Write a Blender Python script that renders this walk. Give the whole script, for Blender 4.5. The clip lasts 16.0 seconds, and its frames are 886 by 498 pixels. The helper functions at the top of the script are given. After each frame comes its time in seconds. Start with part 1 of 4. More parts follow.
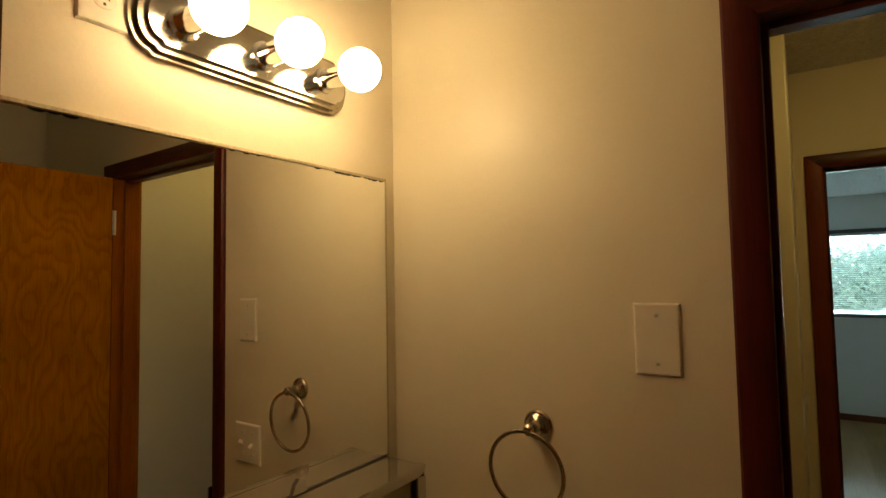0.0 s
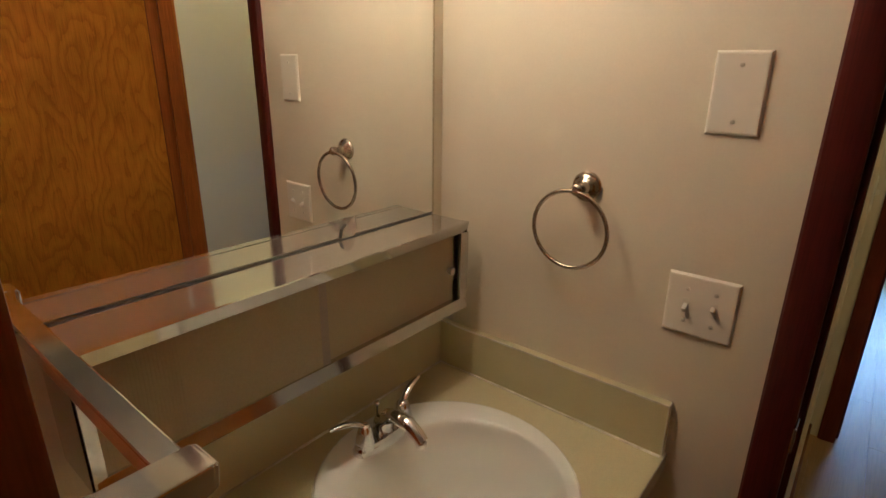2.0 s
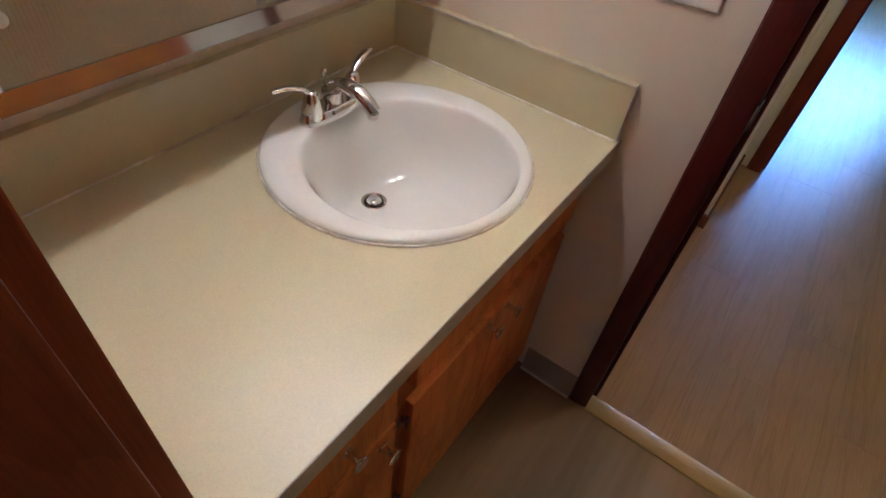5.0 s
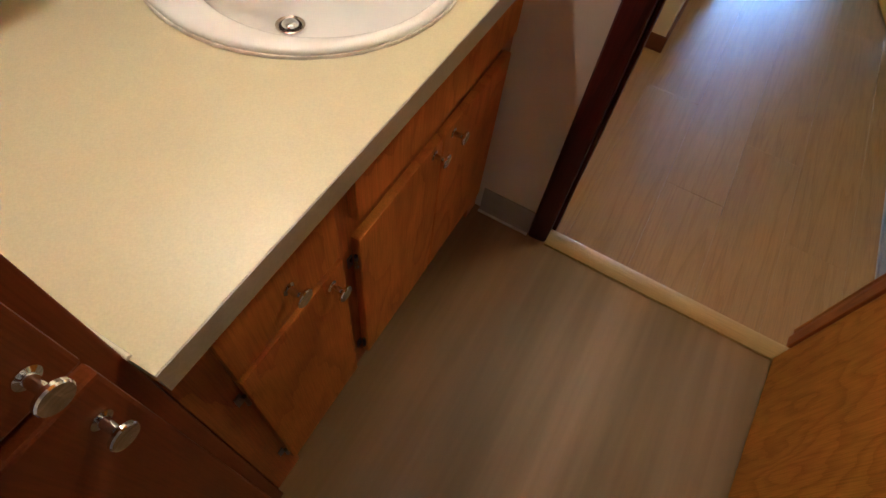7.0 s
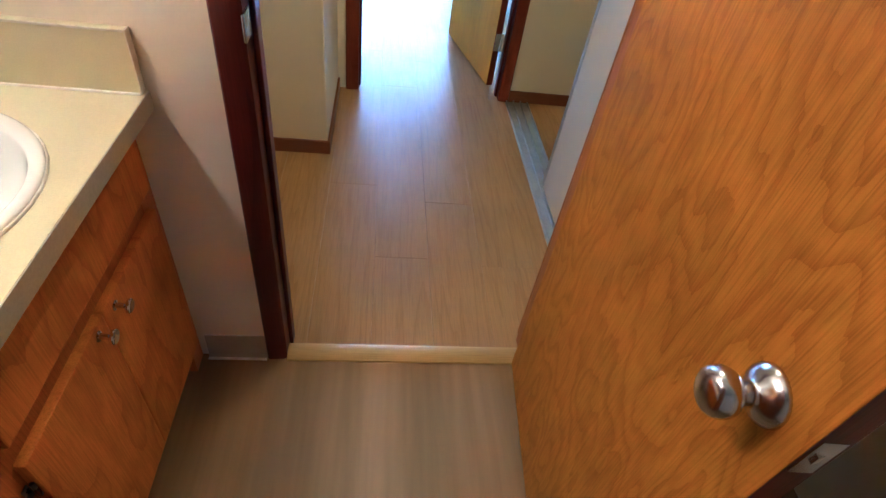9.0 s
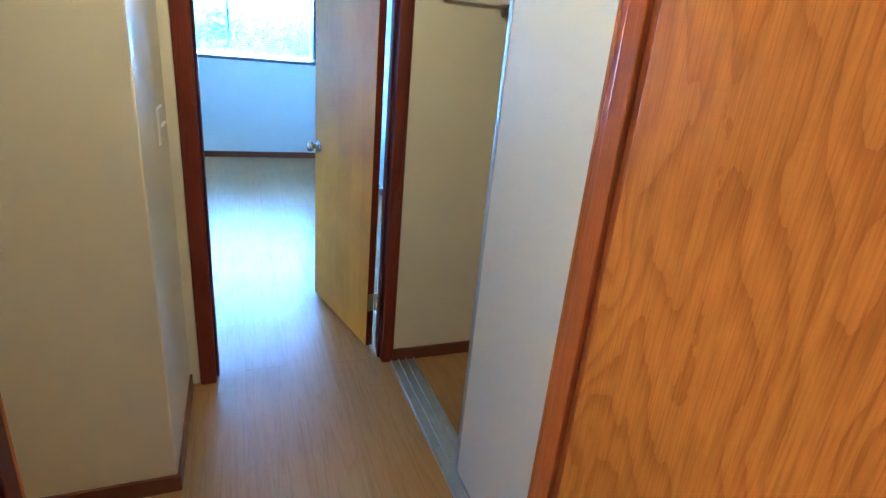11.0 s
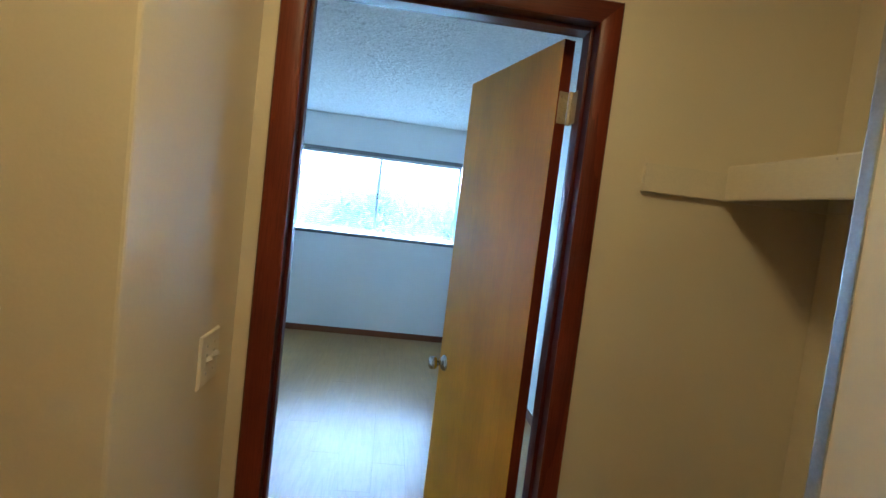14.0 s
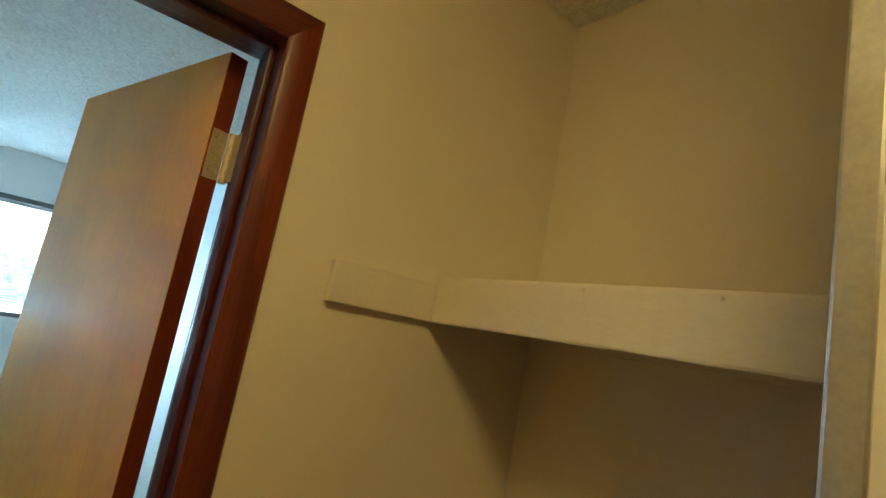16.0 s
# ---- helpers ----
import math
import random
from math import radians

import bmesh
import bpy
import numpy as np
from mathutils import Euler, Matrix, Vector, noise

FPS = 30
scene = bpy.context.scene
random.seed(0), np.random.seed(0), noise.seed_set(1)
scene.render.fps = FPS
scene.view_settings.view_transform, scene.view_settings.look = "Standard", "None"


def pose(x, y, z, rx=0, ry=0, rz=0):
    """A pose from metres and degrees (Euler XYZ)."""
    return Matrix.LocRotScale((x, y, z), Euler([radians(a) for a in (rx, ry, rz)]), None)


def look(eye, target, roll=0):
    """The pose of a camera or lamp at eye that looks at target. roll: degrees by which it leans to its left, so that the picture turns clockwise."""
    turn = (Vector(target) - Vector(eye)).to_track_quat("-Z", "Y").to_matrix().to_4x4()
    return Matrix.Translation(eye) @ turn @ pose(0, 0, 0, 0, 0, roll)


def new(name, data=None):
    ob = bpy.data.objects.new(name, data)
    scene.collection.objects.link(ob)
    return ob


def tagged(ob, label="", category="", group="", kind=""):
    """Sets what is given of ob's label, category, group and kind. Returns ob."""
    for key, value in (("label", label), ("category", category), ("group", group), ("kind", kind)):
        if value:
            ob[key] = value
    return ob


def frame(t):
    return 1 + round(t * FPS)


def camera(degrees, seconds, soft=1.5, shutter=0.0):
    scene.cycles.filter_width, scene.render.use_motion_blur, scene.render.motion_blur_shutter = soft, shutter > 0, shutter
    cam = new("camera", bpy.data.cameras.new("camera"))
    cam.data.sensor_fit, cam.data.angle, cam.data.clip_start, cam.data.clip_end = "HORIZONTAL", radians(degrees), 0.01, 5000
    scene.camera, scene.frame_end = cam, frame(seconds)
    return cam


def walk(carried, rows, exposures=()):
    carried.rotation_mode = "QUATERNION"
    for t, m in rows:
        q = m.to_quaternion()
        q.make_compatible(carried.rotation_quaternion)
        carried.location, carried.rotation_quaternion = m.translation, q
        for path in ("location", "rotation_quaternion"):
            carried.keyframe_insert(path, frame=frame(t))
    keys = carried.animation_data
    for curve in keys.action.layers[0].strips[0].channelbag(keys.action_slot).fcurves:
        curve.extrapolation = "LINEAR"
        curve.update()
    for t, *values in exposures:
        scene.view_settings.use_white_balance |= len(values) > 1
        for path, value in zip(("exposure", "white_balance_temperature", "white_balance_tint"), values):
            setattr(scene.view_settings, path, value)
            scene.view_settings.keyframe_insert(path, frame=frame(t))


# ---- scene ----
cam = camera(79.3, 16.0)
PATH = [
    (0, (0.809, -0.989, 1.614), (-0.31, 0.666, 1.723), -1.0),
    (0.5, (0.802, -0.976, 1.598), (-0.364, 0.648, 1.562), -0.4),
    (1, (0.797, -0.977, 1.581), (-0.403, 0.608, 1.357), 0.1),
    (1.5, (0.789, -0.961, 1.558), (-0.427, 0.567, 1.126), 0.2),
    (2, (0.781, -0.951, 1.534), (-0.414, 0.518, 0.891), 0.7),
    (2.5, (0.777, -0.955, 1.515), (-0.379, 0.453, 0.689), 1.2),
    (3, (0.776, -0.96, 1.498), (-0.324, 0.401, 0.528), 2.1),
    (3.5, (0.773, -0.96, 1.473), (-0.262, 0.361, 0.385), 3.2),
    (4, (0.773, -0.958, 1.445), (-0.17, 0.337, 0.247), 4.7),
    (4.5, (0.775, -0.951, 1.415), (-0.063, 0.308, 0.106), 6.1),
    (5, (0.782, -0.953, 1.373), (0.052, 0.264, -0.036), 7.8),
    (5.2, (0.792, -0.947, 1.365), (0.092, 0.23, -0.092), 7.6),
    (7.3, (0.837, -0.934, 1.271), (0.515, 0.073, -0.426), 10.0),
    (7.5, (0.849, -0.926, 1.276), (0.58, 0.106, -0.415), 10.3),
    (8, (0.884, -0.924, 1.29), (0.774, 0.215, -0.35), 11.4),
    (8.5, (0.941, -0.931, 1.312), (1.022, 0.346, -0.225), 11.1),
    (9, (0.995, -0.934, 1.347), (1.257, 0.501, -0.022), 9.7),
    (9.5, (1.01, -0.898, 1.375), (1.478, 0.666, 0.22), 8.2),
    (9.7, (1.02, -0.874, 1.412), (1.567, 0.721, 0.337), 7.6),
    (11.8, (1.019, -0.287, 1.456), (1.729, 1.519, 0.974), 3.9),
    (12, (1.049, -0.252, 1.464), (1.697, 1.593, 1.044), 2.6),
    (12.5, (1.112, -0.139, 1.476), (1.575, 1.792, 1.241), 0.6),
    (13, (1.138, -0.016, 1.498), (1.394, 1.962, 1.36), 0.8),
    (13.5, (1.143, 0.105, 1.497), (1.281, 2.095, 1.355), 3.5),
    (14, (1.143, 0.278, 1.5), (1.351, 2.263, 1.364), 6.8),
    (14.5, (1.176, 0.433, 1.534), (1.6, 2.387, 1.475), 9.7),
    (15, (1.254, 0.581, 1.567), (1.938, 2.459, 1.618), 10.9),
    (15.5, (1.331, 0.697, 1.592), (2.272, 2.449, 1.805), 11.1),
    (16, (1.362, 0.794, 1.594), (2.577, 2.351, 1.913), 10.7),
]
walk(cam, [(t, look(e, g, r)) for t, e, g, r in PATH],
     [(0.0, 0.97, 6850, 6), (1.0, 1.5, 5600, 9), (1.5, 1.8, 5150, 11), (2.5, 2.52, 4350, 16), (5.0, 2.97, 3950, 21), (7.5, 3.45, 4400, 18), (8.5, 3.72, 4250, 18), (9.0, 3.92, 4050, 17), (9.7, 4.15, 3500, 15), (12.0, 3.32, 4250, 14), (12.5, 3.13, 4420, 15), (13.5, 2.88, 4700, 17), (15.0, 2.88, 5150, 13), (16.0, 3.03, 5600, 6)])

# ---- world, sun and exposure ----
world = bpy.data.worlds.new("sky")
scene.world = world
world.use_nodes = True
wn = world.node_tree.nodes
sky = wn.new("ShaderNodeTexSky")
sky.sky_type, sky.sun_disc, sky.sun_elevation, sky.sun_rotation = "NISHITA", False, radians(33), radians(166)
world.node_tree.links.new(sky.outputs[0], wn["Background"].inputs[0])
wn["Background"].inputs[1].default_value = 0.15
sun_data = bpy.data.lights.new("sun", "SUN")
sun_data.energy, sun_data.angle, sun_data.color = 5.0, radians(0.6), (1.0, 0.95, 0.88)
sun = new("sun", sun_data)
sun.matrix_world = look((6, -24, 16), (0, 0, 0))
win_data = bpy.data.lights.new("window_daylight", "AREA")
win_data.shape, win_data.size, win_data.size_y, win_data.energy, win_data.color = "RECTANGLE", 4.0, 2.0, 104.0, (0.49, 0.82, 0.95)
win_light = new("window_daylight", win_data)
win_light.matrix_world = look((0.975, 7.75, 3.35), (0.975, 6.0, 1.5))

sill_data = bpy.data.lights.new("window_sill_daylight", "AREA")
sill_data.shape, sill_data.size, sill_data.size_y, sill_data.energy, sill_data.color = "RECTANGLE", 1.80, 0.07, 15.0, (0.55, 0.83, 0.94)
sill_light = new("window_sill_daylight", sill_data)
sill_light.matrix_world = look((0.975, 6.385, 1.165), (0.975, 4.2, 2.40))

# ---- materials ----
MATS = {}


def mat(name, color, rough=0.5, metal=0.0, color2=None, scale=6.0, stretch=(1, 1, 1), detail=4.0, fine=0.0, fine_scale=220.0,
        bump=0.0, bump_scale=300.0, bump_dist=0.002, rough_var=0.08, coat=0.0, contrast=(0.35, 0.65), island=0.0, spec=0.5):
    """A surface with colour variation at two scales, uneven gloss and fine relief."""
    m = bpy.data.materials.new(name)
    m.use_nodes = True
    nt, nodes, link = m.node_tree, m.node_tree.nodes, m.node_tree.links.new
    b = nodes["Principled BSDF"]
    b.inputs["Metallic"].default_value = metal
    b.inputs["Coat Weight"].default_value = coat
    b.inputs["Coat Roughness"].default_value = 0.12
    b.inputs["Specular IOR Level"].default_value = spec
    tc = nodes.new("ShaderNodeTexCoord")
    mp = nodes.new("ShaderNodeMapping")
    mp.inputs["Scale"].default_value = stretch
    link(tc.outputs["Object"], mp.inputs[0])
    n1 = nodes.new("ShaderNodeTexNoise")
    n1.inputs["Scale"].default_value, n1.inputs["Detail"].default_value = scale, detail
    link(mp.outputs[0], n1.inputs["Vector"])
    ramp = nodes.new("ShaderNodeValToRGB")
    ramp.color_ramp.elements[0].position, ramp.color_ramp.elements[1].position = contrast
    c2 = color2 or tuple(c * 0.88 for c in color)
    ramp.color_ramp.elements[0].color, ramp.color_ramp.elements[1].color = (*c2, 1), (*color, 1)
    link(n1.outputs["Fac"], ramp.inputs[0])
    out = ramp.outputs[0]
    if fine:
        n2 = nodes.new("ShaderNodeTexNoise")
        n2.inputs["Scale"].default_value, n2.inputs["Detail"].default_value = fine_scale, 3
        link(mp.outputs[0], n2.inputs["Vector"])
        mr = nodes.new("ShaderNodeMapRange")
        mr.inputs[1].default_value, mr.inputs[2].default_value = 0.3, 0.7
        mr.inputs[3].default_value, mr.inputs[4].default_value = 1 - fine, 1 + fine * 0.5
        link(n2.outputs["Fac"], mr.inputs[0])
        mix = nodes.new("ShaderNodeMix")
        mix.data_type, mix.blend_type = "RGBA", "MULTIPLY"
        mix.inputs[0].default_value = 1.0
        link(out, mix.inputs[6]), link(mr.outputs[0], mix.inputs[7])
        out = mix.outputs[2]
    if island:
        oi = nodes.new("ShaderNodeObjectInfo")
        mr2 = nodes.new("ShaderNodeMapRange")
        mr2.inputs[3].default_value, mr2.inputs[4].default_value = 1 - island, 1 + island
        link(oi.outputs["Random"], mr2.inputs[0])
        mix2 = nodes.new("ShaderNodeMix")
        mix2.data_type, mix2.blend_type = "RGBA", "MULTIPLY"
        mix2.inputs[0].default_value = 1.0
        link(out, mix2.inputs[6]), link(mr2.outputs[0], mix2.inputs[7])
        out = mix2.outputs[2]
    link(out, b.inputs["Base Color"])
    mrr = nodes.new("ShaderNodeMapRange")
    mrr.inputs[3].default_value, mrr.inputs[4].default_value = max(0.01, rough - rough_var), min(1, rough + rough_var)
    link(n1.outputs["Fac"], mrr.inputs[0])
    link(mrr.outputs[0], b.inputs["Roughness"])
    if bump:
        n3 = nodes.new("ShaderNodeTexNoise")
        n3.inputs["Scale"].default_value, n3.inputs["Detail"].default_value = bump_scale, 3
        link(mp.outputs[0], n3.inputs["Vector"])
        bp = nodes.new("ShaderNodeBump")
        bp.inputs["Strength"].default_value, bp.inputs["Distance"].default_value = bump, bump_dist
        link(n3.outputs["Fac"], bp.inputs["Height"])
        link(bp.outputs[0], b.inputs["Normal"])
    MATS[name] = m
    return m


def wood(name, light, dark, rough=0.35, axis="z", rings=9.0, distort=5.0, coat=0.25, island=0.0, pores=0.35, squeeze=0.12, warp=1.6, blotch=0.0, spec=0.32, wobble=0.35, edge=0.16, gloss=0.07):
    """Flat-sawn veneer: long drawn-out cathedral rings, fine pores along the grain, blotches of stain."""
    m = bpy.data.materials.new(name)
    m.use_nodes = True
    nodes, link = m.node_tree.nodes, m.node_tree.links.new
    b = nodes["Principled BSDF"]
    b.inputs["Coat Weight"].default_value, b.inputs["Coat Roughness"].default_value = coat, 0.22
    b.inputs["Specular IOR Level"].default_value = spec
    tc = nodes.new("ShaderNodeTexCoord")
    mp = nodes.new("ShaderNodeMapping")
    mp.inputs["Scale"].default_value = {"z": (1, 1, squeeze), "y": (1, squeeze, 1), "x": (squeeze, 1, 1)}[axis]
    oi = nodes.new("ShaderNodeObjectInfo")
    off = nodes.new("ShaderNodeVectorMath")
    off.operation = "MULTIPLY_ADD"
    comb = nodes.new("ShaderNodeCombineXYZ")
    for i in range(3):
        link(oi.outputs["Random"], comb.inputs[i])
    off.inputs[1].default_value = (7.3, 5.1, 9.7)
    link(comb.outputs[0], off.inputs[0]), link(tc.outputs["Object"], off.inputs[2])
    link(off.outputs[0], mp.inputs[0])
    n0 = nodes.new("ShaderNodeTexNoise")
    n0.inputs["Scale"].default_value, n0.inputs["Detail"].default_value = warp, 2
    link(mp.outputs[0], n0.inputs["Vector"])
    mul = nodes.new("ShaderNodeMath")
    mul.operation = "MULTIPLY"
    mul.inputs[1].default_value = rings
    link(n0.outputs["Fac"], mul.inputs[0])
    n1 = nodes.new("ShaderNodeTexNoise")
    n1.inputs["Scale"].default_value, n1.inputs["Detail"].default_value = 28.0, 3
    link(mp.outputs[0], n1.inputs["Vector"])
    add = nodes.new("ShaderNodeMath")
    add.operation = "MULTIPLY_ADD"
    add.inputs[1].default_value = wobble
    link(n1.outputs["Fac"], add.inputs[0]), link(mul.outputs[0], add.inputs[2])
    fr = nodes.new("ShaderNodeMath")
    fr.operation = "FRACT"
    link(add.outputs[0], fr.inputs[0])
    ramp = nodes.new("ShaderNodeValToRGB")
    el = ramp.color_ramp.elements
    mid = tuple(0.25 * d + 0.75 * l for d, l in zip(dark, light))
    el[0].position, el[0].color = 0.0, (*dark, 1)
    el[1].position, el[1].color = 1.0, (*mid, 1)
    e2 = el.new(edge)
    e2.color = (*light, 1)
    e3 = el.new(0.7)
    e3.color = (*light, 1)
    link(fr.outputs[0], ramp.inputs[0])
    mp2 = nodes.new("ShaderNodeMapping")
    mp2.inputs["Scale"].default_value = {"z": (1, 1, 0.03), "y": (1, 0.03, 1), "x": (0.03, 1, 1)}[axis]
    link(off.outputs[0], mp2.inputs[0])
    n2 = nodes.new("ShaderNodeTexNoise")
    n2.inputs["Scale"].default_value, n2.inputs["Detail"].default_value = 420.0, 3
    link(mp2.outputs[0], n2.inputs["Vector"])
    mr = nodes.new("ShaderNodeMapRange")
    mr.inputs[1].default_value, mr.inputs[2].default_value = 0.3, 0.6
    mr.inputs[3].default_value, mr.inputs[4].default_value = 1 - pores, 1.0
    link(n2.outputs["Fac"], mr.inputs[0])
    mix = nodes.new("ShaderNodeMix")
    mix.data_type, mix.blend_type = "RGBA", "MULTIPLY"
    mix.inputs[0].default_value = 1.0
    link(ramp.outputs[0], mix.inputs[6]), link(mr.outputs[0], mix.inputs[7])
    out = mix.outputs[2]
    n4 = nodes.new("ShaderNodeTexNoise")
    n4.inputs["Scale"].default_value, n4.inputs["Detail"].default_value = 3.2, 5
    link(tc.outputs["Object"], n4.inputs["Vector"])
    mr4 = nodes.new("ShaderNodeMapRange")
    mr4.inputs[1].default_value, mr4.inputs[2].default_value = 0.3, 0.7
    mr4.inputs[3].default_value, mr4.inputs[4].default_value = 1 - blotch - 0.06, 1.06
    link(n4.outputs["Fac"], mr4.inputs[0])
    mr3 = nodes.new("ShaderNodeMapRange")
    mr3.inputs[3].default_value, mr3.inputs[4].default_value = 1 - island, 1 + island
    link(oi.outputs["Random"], mr3.inputs[0])
    mm = nodes.new("ShaderNodeMath")
    mm.operation = "MULTIPLY"
    link(mr4.outputs[0], mm.inputs[0]), link(mr3.outputs[0], mm.inputs[1])
    mix3 = nodes.new("ShaderNodeMix")
    mix3.data_type, mix3.blend_type = "RGBA", "MULTIPLY"
    mix3.inputs[0].default_value = 1.0
    link(out, mix3.inputs[6]), link(mm.outputs[0], mix3.inputs[7])
    link(mix3.outputs[2], b.inputs["Base Color"])
    mr5 = nodes.new("ShaderNodeMapRange")
    mr5.inputs[3].default_value, mr5.inputs[4].default_value = rough + gloss, rough - gloss
    link(n4.outputs["Fac"], mr5.inputs[0]), link(mr5.outputs[0], b.inputs["Roughness"])
    bp = nodes.new("ShaderNodeBump")
    bp.inputs["Strength"].default_value, bp.inputs["Distance"].default_value = 0.12, 0.001
    link(n2.outputs["Fac"], bp.inputs["Height"]), link(bp.outputs[0], b.inputs["Normal"])
    MATS[name] = m
    return m


WALL = mat("cream_wall_paint", (0.78, 0.705, 0.545), 0.44, color2=(0.73, 0.65, 0.485), scale=1.6, bump=0.4, bump_scale=70, bump_dist=0.0016, fine=0.02, spec=0.5)
HALLWALL = mat("semigloss_hall_paint", (0.78, 0.705, 0.545), 0.30, color2=(0.73, 0.65, 0.485), scale=1.6, bump=0.35, bump_scale=70, bump_dist=0.0016, fine=0.02, spec=0.5, rough_var=0.03)
WALL2 = mat("white_wall_paint", (0.83, 0.83, 0.81), 0.55, color2=(0.80, 0.80, 0.77), scale=1.4, bump=0.2, bump_scale=95, bump_dist=0.0016, fine=0.02, spec=0.3)
PANEL = mat("panel_paint", (0.71, 0.67, 0.58), 0.5, color2=(0.68, 0.64, 0.55), scale=1.2, bump=0.12, bump_scale=160, bump_dist=0.001, fine=0.015, spec=0.35)
CEIL = mat("popcorn_ceiling", (0.80, 0.79, 0.76), 0.95, color2=(0.72, 0.71, 0.68), scale=38, bump=1.0, bump_scale=52, bump_dist=0.012, fine=0.12, fine_scale=80, spec=0.1)
DOORWOOD = wood("orange_oak_veneer", (0.53, 0.192, 0.0), (0.41, 0.138, 0.0), 0.42, "z", 16, coat=0.0, pores=0.28, warp=4.6, squeeze=0.40, blotch=0.18, spec=0.06, wobble=1.5, edge=0.55, gloss=0.02)
DOORWOOD2 = wood("honey_birch_veneer", (0.82, 0.39, 0.014), (0.77, 0.355, 0.012), 0.32, "z", 4, coat=0.0, pores=0.14, warp=1.5, squeeze=0.1, blotch=0.14, spec=0.22, edge=0.5, gloss=0.01)
CABWOOD = wood("stained_cabinet_plywood", (0.66, 0.222, 0.001), (0.50, 0.152, 0.001), 0.44, "z", 8, coat=0.0, pores=0.25, warp=4.5, squeeze=0.40, blotch=0.34, spec=0.07, wobble=0.9, edge=0.5, gloss=0.02)
CABDARK = wood("dark_face_frame", (0.55, 0.178, 0.005), (0.36, 0.10, 0.004), 0.40, "z", 4, coat=0.05, pores=0.3, warp=2.0, squeeze=0.14, blotch=0.25, spec=0.15)
LINENWOOD = wood("dark_stained_linen_wood", (0.28, 0.072, 0.006), (0.215, 0.050, 0.005), 0.40, "z", 5, coat=0.04, pores=0.2, warp=3.0, squeeze=0.2, blotch=0.25, spec=0.2, edge=0.45, gloss=0.02)
# Mahogany lightened to carry hall light on the bedroom casing; also colours door edges.
TRIM2 = wood("lighter_mahogany_trim", (0.21, 0.036, 0.009), (0.13, 0.022, 0.006), 0.36, "z", 4, coat=0.08, pores=0.3, warp=3.0, squeeze=0.1, blotch=0.25, edge=0.4, gloss=0.02)
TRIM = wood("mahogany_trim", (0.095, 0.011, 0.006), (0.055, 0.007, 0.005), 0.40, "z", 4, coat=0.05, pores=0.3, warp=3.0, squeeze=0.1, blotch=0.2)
TRIMX = wood("mahogany_trim_level", (0.115, 0.022, 0.010), (0.055, 0.010, 0.006), 0.36, "x", 4, coat=0.08, pores=0.3, warp=3.0, squeeze=0.1, blotch=0.2)
# Right bathroom jamb; its lit look is put into a lighter, more orange colour.
JAMBWOOD = wood("lit_jamb_wood", (0.42, 0.118, 0.006), (0.30, 0.078, 0.005), 0.36, "z", 4, coat=0.05, pores=0.3, warp=3.0, squeeze=0.1, blotch=0.15, spec=0.2, gloss=0.02)
# Hall-side casing; the hall lamp's light on it is put into the orange colour.
HALLTRIM = wood("hall_lit_casing", (0.52, 0.175, 0.004), (0.34, 0.095, 0.003), 0.38, "z", 6, coat=0.0, pores=0.3, warp=4.0, squeeze=0.1, blotch=0.2, spec=0.2, edge=0.4, gloss=0.02)
BASEB = wood("brown_baseboard", (0.17, 0.055, 0.020), (0.10, 0.03, 0.012), 0.4, "x", 3, coat=0.2, pores=0.2)
LAMINATE = wood("oak_laminate", (0.365, 0.203, 0.060), (0.315, 0.168, 0.046), 0.31, "y", 7, coat=0.0, island=0.02, pores=0.17, warp=13.0, squeeze=0.055, blotch=0.0, spec=0.37, wobble=0.9, edge=0.45, gloss=0.01)
STRIP = wood("threshold_oak", (0.45, 0.29, 0.08), (0.35, 0.21, 0.05), 0.40, "x", 3, coat=0.05, pores=0.2, spec=0.25, gloss=0.02)
VINYL = mat("vinyl_floor", (0.285, 0.175, 0.074), 0.40, color2=(0.182, 0.11, 0.036), scale=5.5, stretch=(1, 0.05, 1), detail=3, fine=0.09, fine_scale=60, bump=0.06, bump_scale=160, contrast=(0.38, 0.62), rough_var=0.02, spec=0.3)
LAMTOP = mat("almond_laminate", (0.65, 0.59, 0.34), 0.33, color2=(0.625, 0.565, 0.315), scale=5, fine=0.06, fine_scale=420, bump=0.08, bump_scale=600, bump_dist=0.0006, rough_var=0.02)
LAMEDGE = mat("counter_edge_band", (0.47, 0.41, 0.29), 0.4, color2=(0.42, 0.36, 0.25), scale=14, fine=0.08)
CAULK = mat("caulk_bead", (0.82, 0.79, 0.68), 0.25, color2=(0.62, 0.55, 0.40), scale=25)
PORC = mat("white_porcelain", (0.86, 0.858, 0.775), 0.06, color2=(0.845, 0.842, 0.755), scale=4, rough_var=0.01)
CHROME = mat("chrome", (0.82, 0.81, 0.79), 0.10, 1.0, scale=30, rough_var=0.04)
STEEL = mat("stainless_steel", (0.68, 0.66, 0.62), 0.07, 0.92, scale=12, stretch=(1, 0.05, 1), rough_var=0.03, fine=0.05, fine_scale=120)
STEELTOP = mat("scuffed_stainless_top", (0.68, 0.65, 0.60), 0.10, 0.86, scale=12, stretch=(1, 0.05, 1), rough_var=0.01, fine=0.06, fine_scale=120)
NICKEL = mat("brushed_nickel", (0.55, 0.47, 0.37), 0.24, 1.0, scale=60, rough_var=0.07)
BRUSHED = mat("brushed_lamp_plate", (0.50, 0.45, 0.37), 0.26, 1.0, scale=40, stretch=(1, 0.1, 1), rough_var=0.02, fine=0.1)
KNOBMETAL = mat("satin_knob_metal", (0.62, 0.62, 0.64), 0.20, 1.0, scale=40, rough_var=0.06)
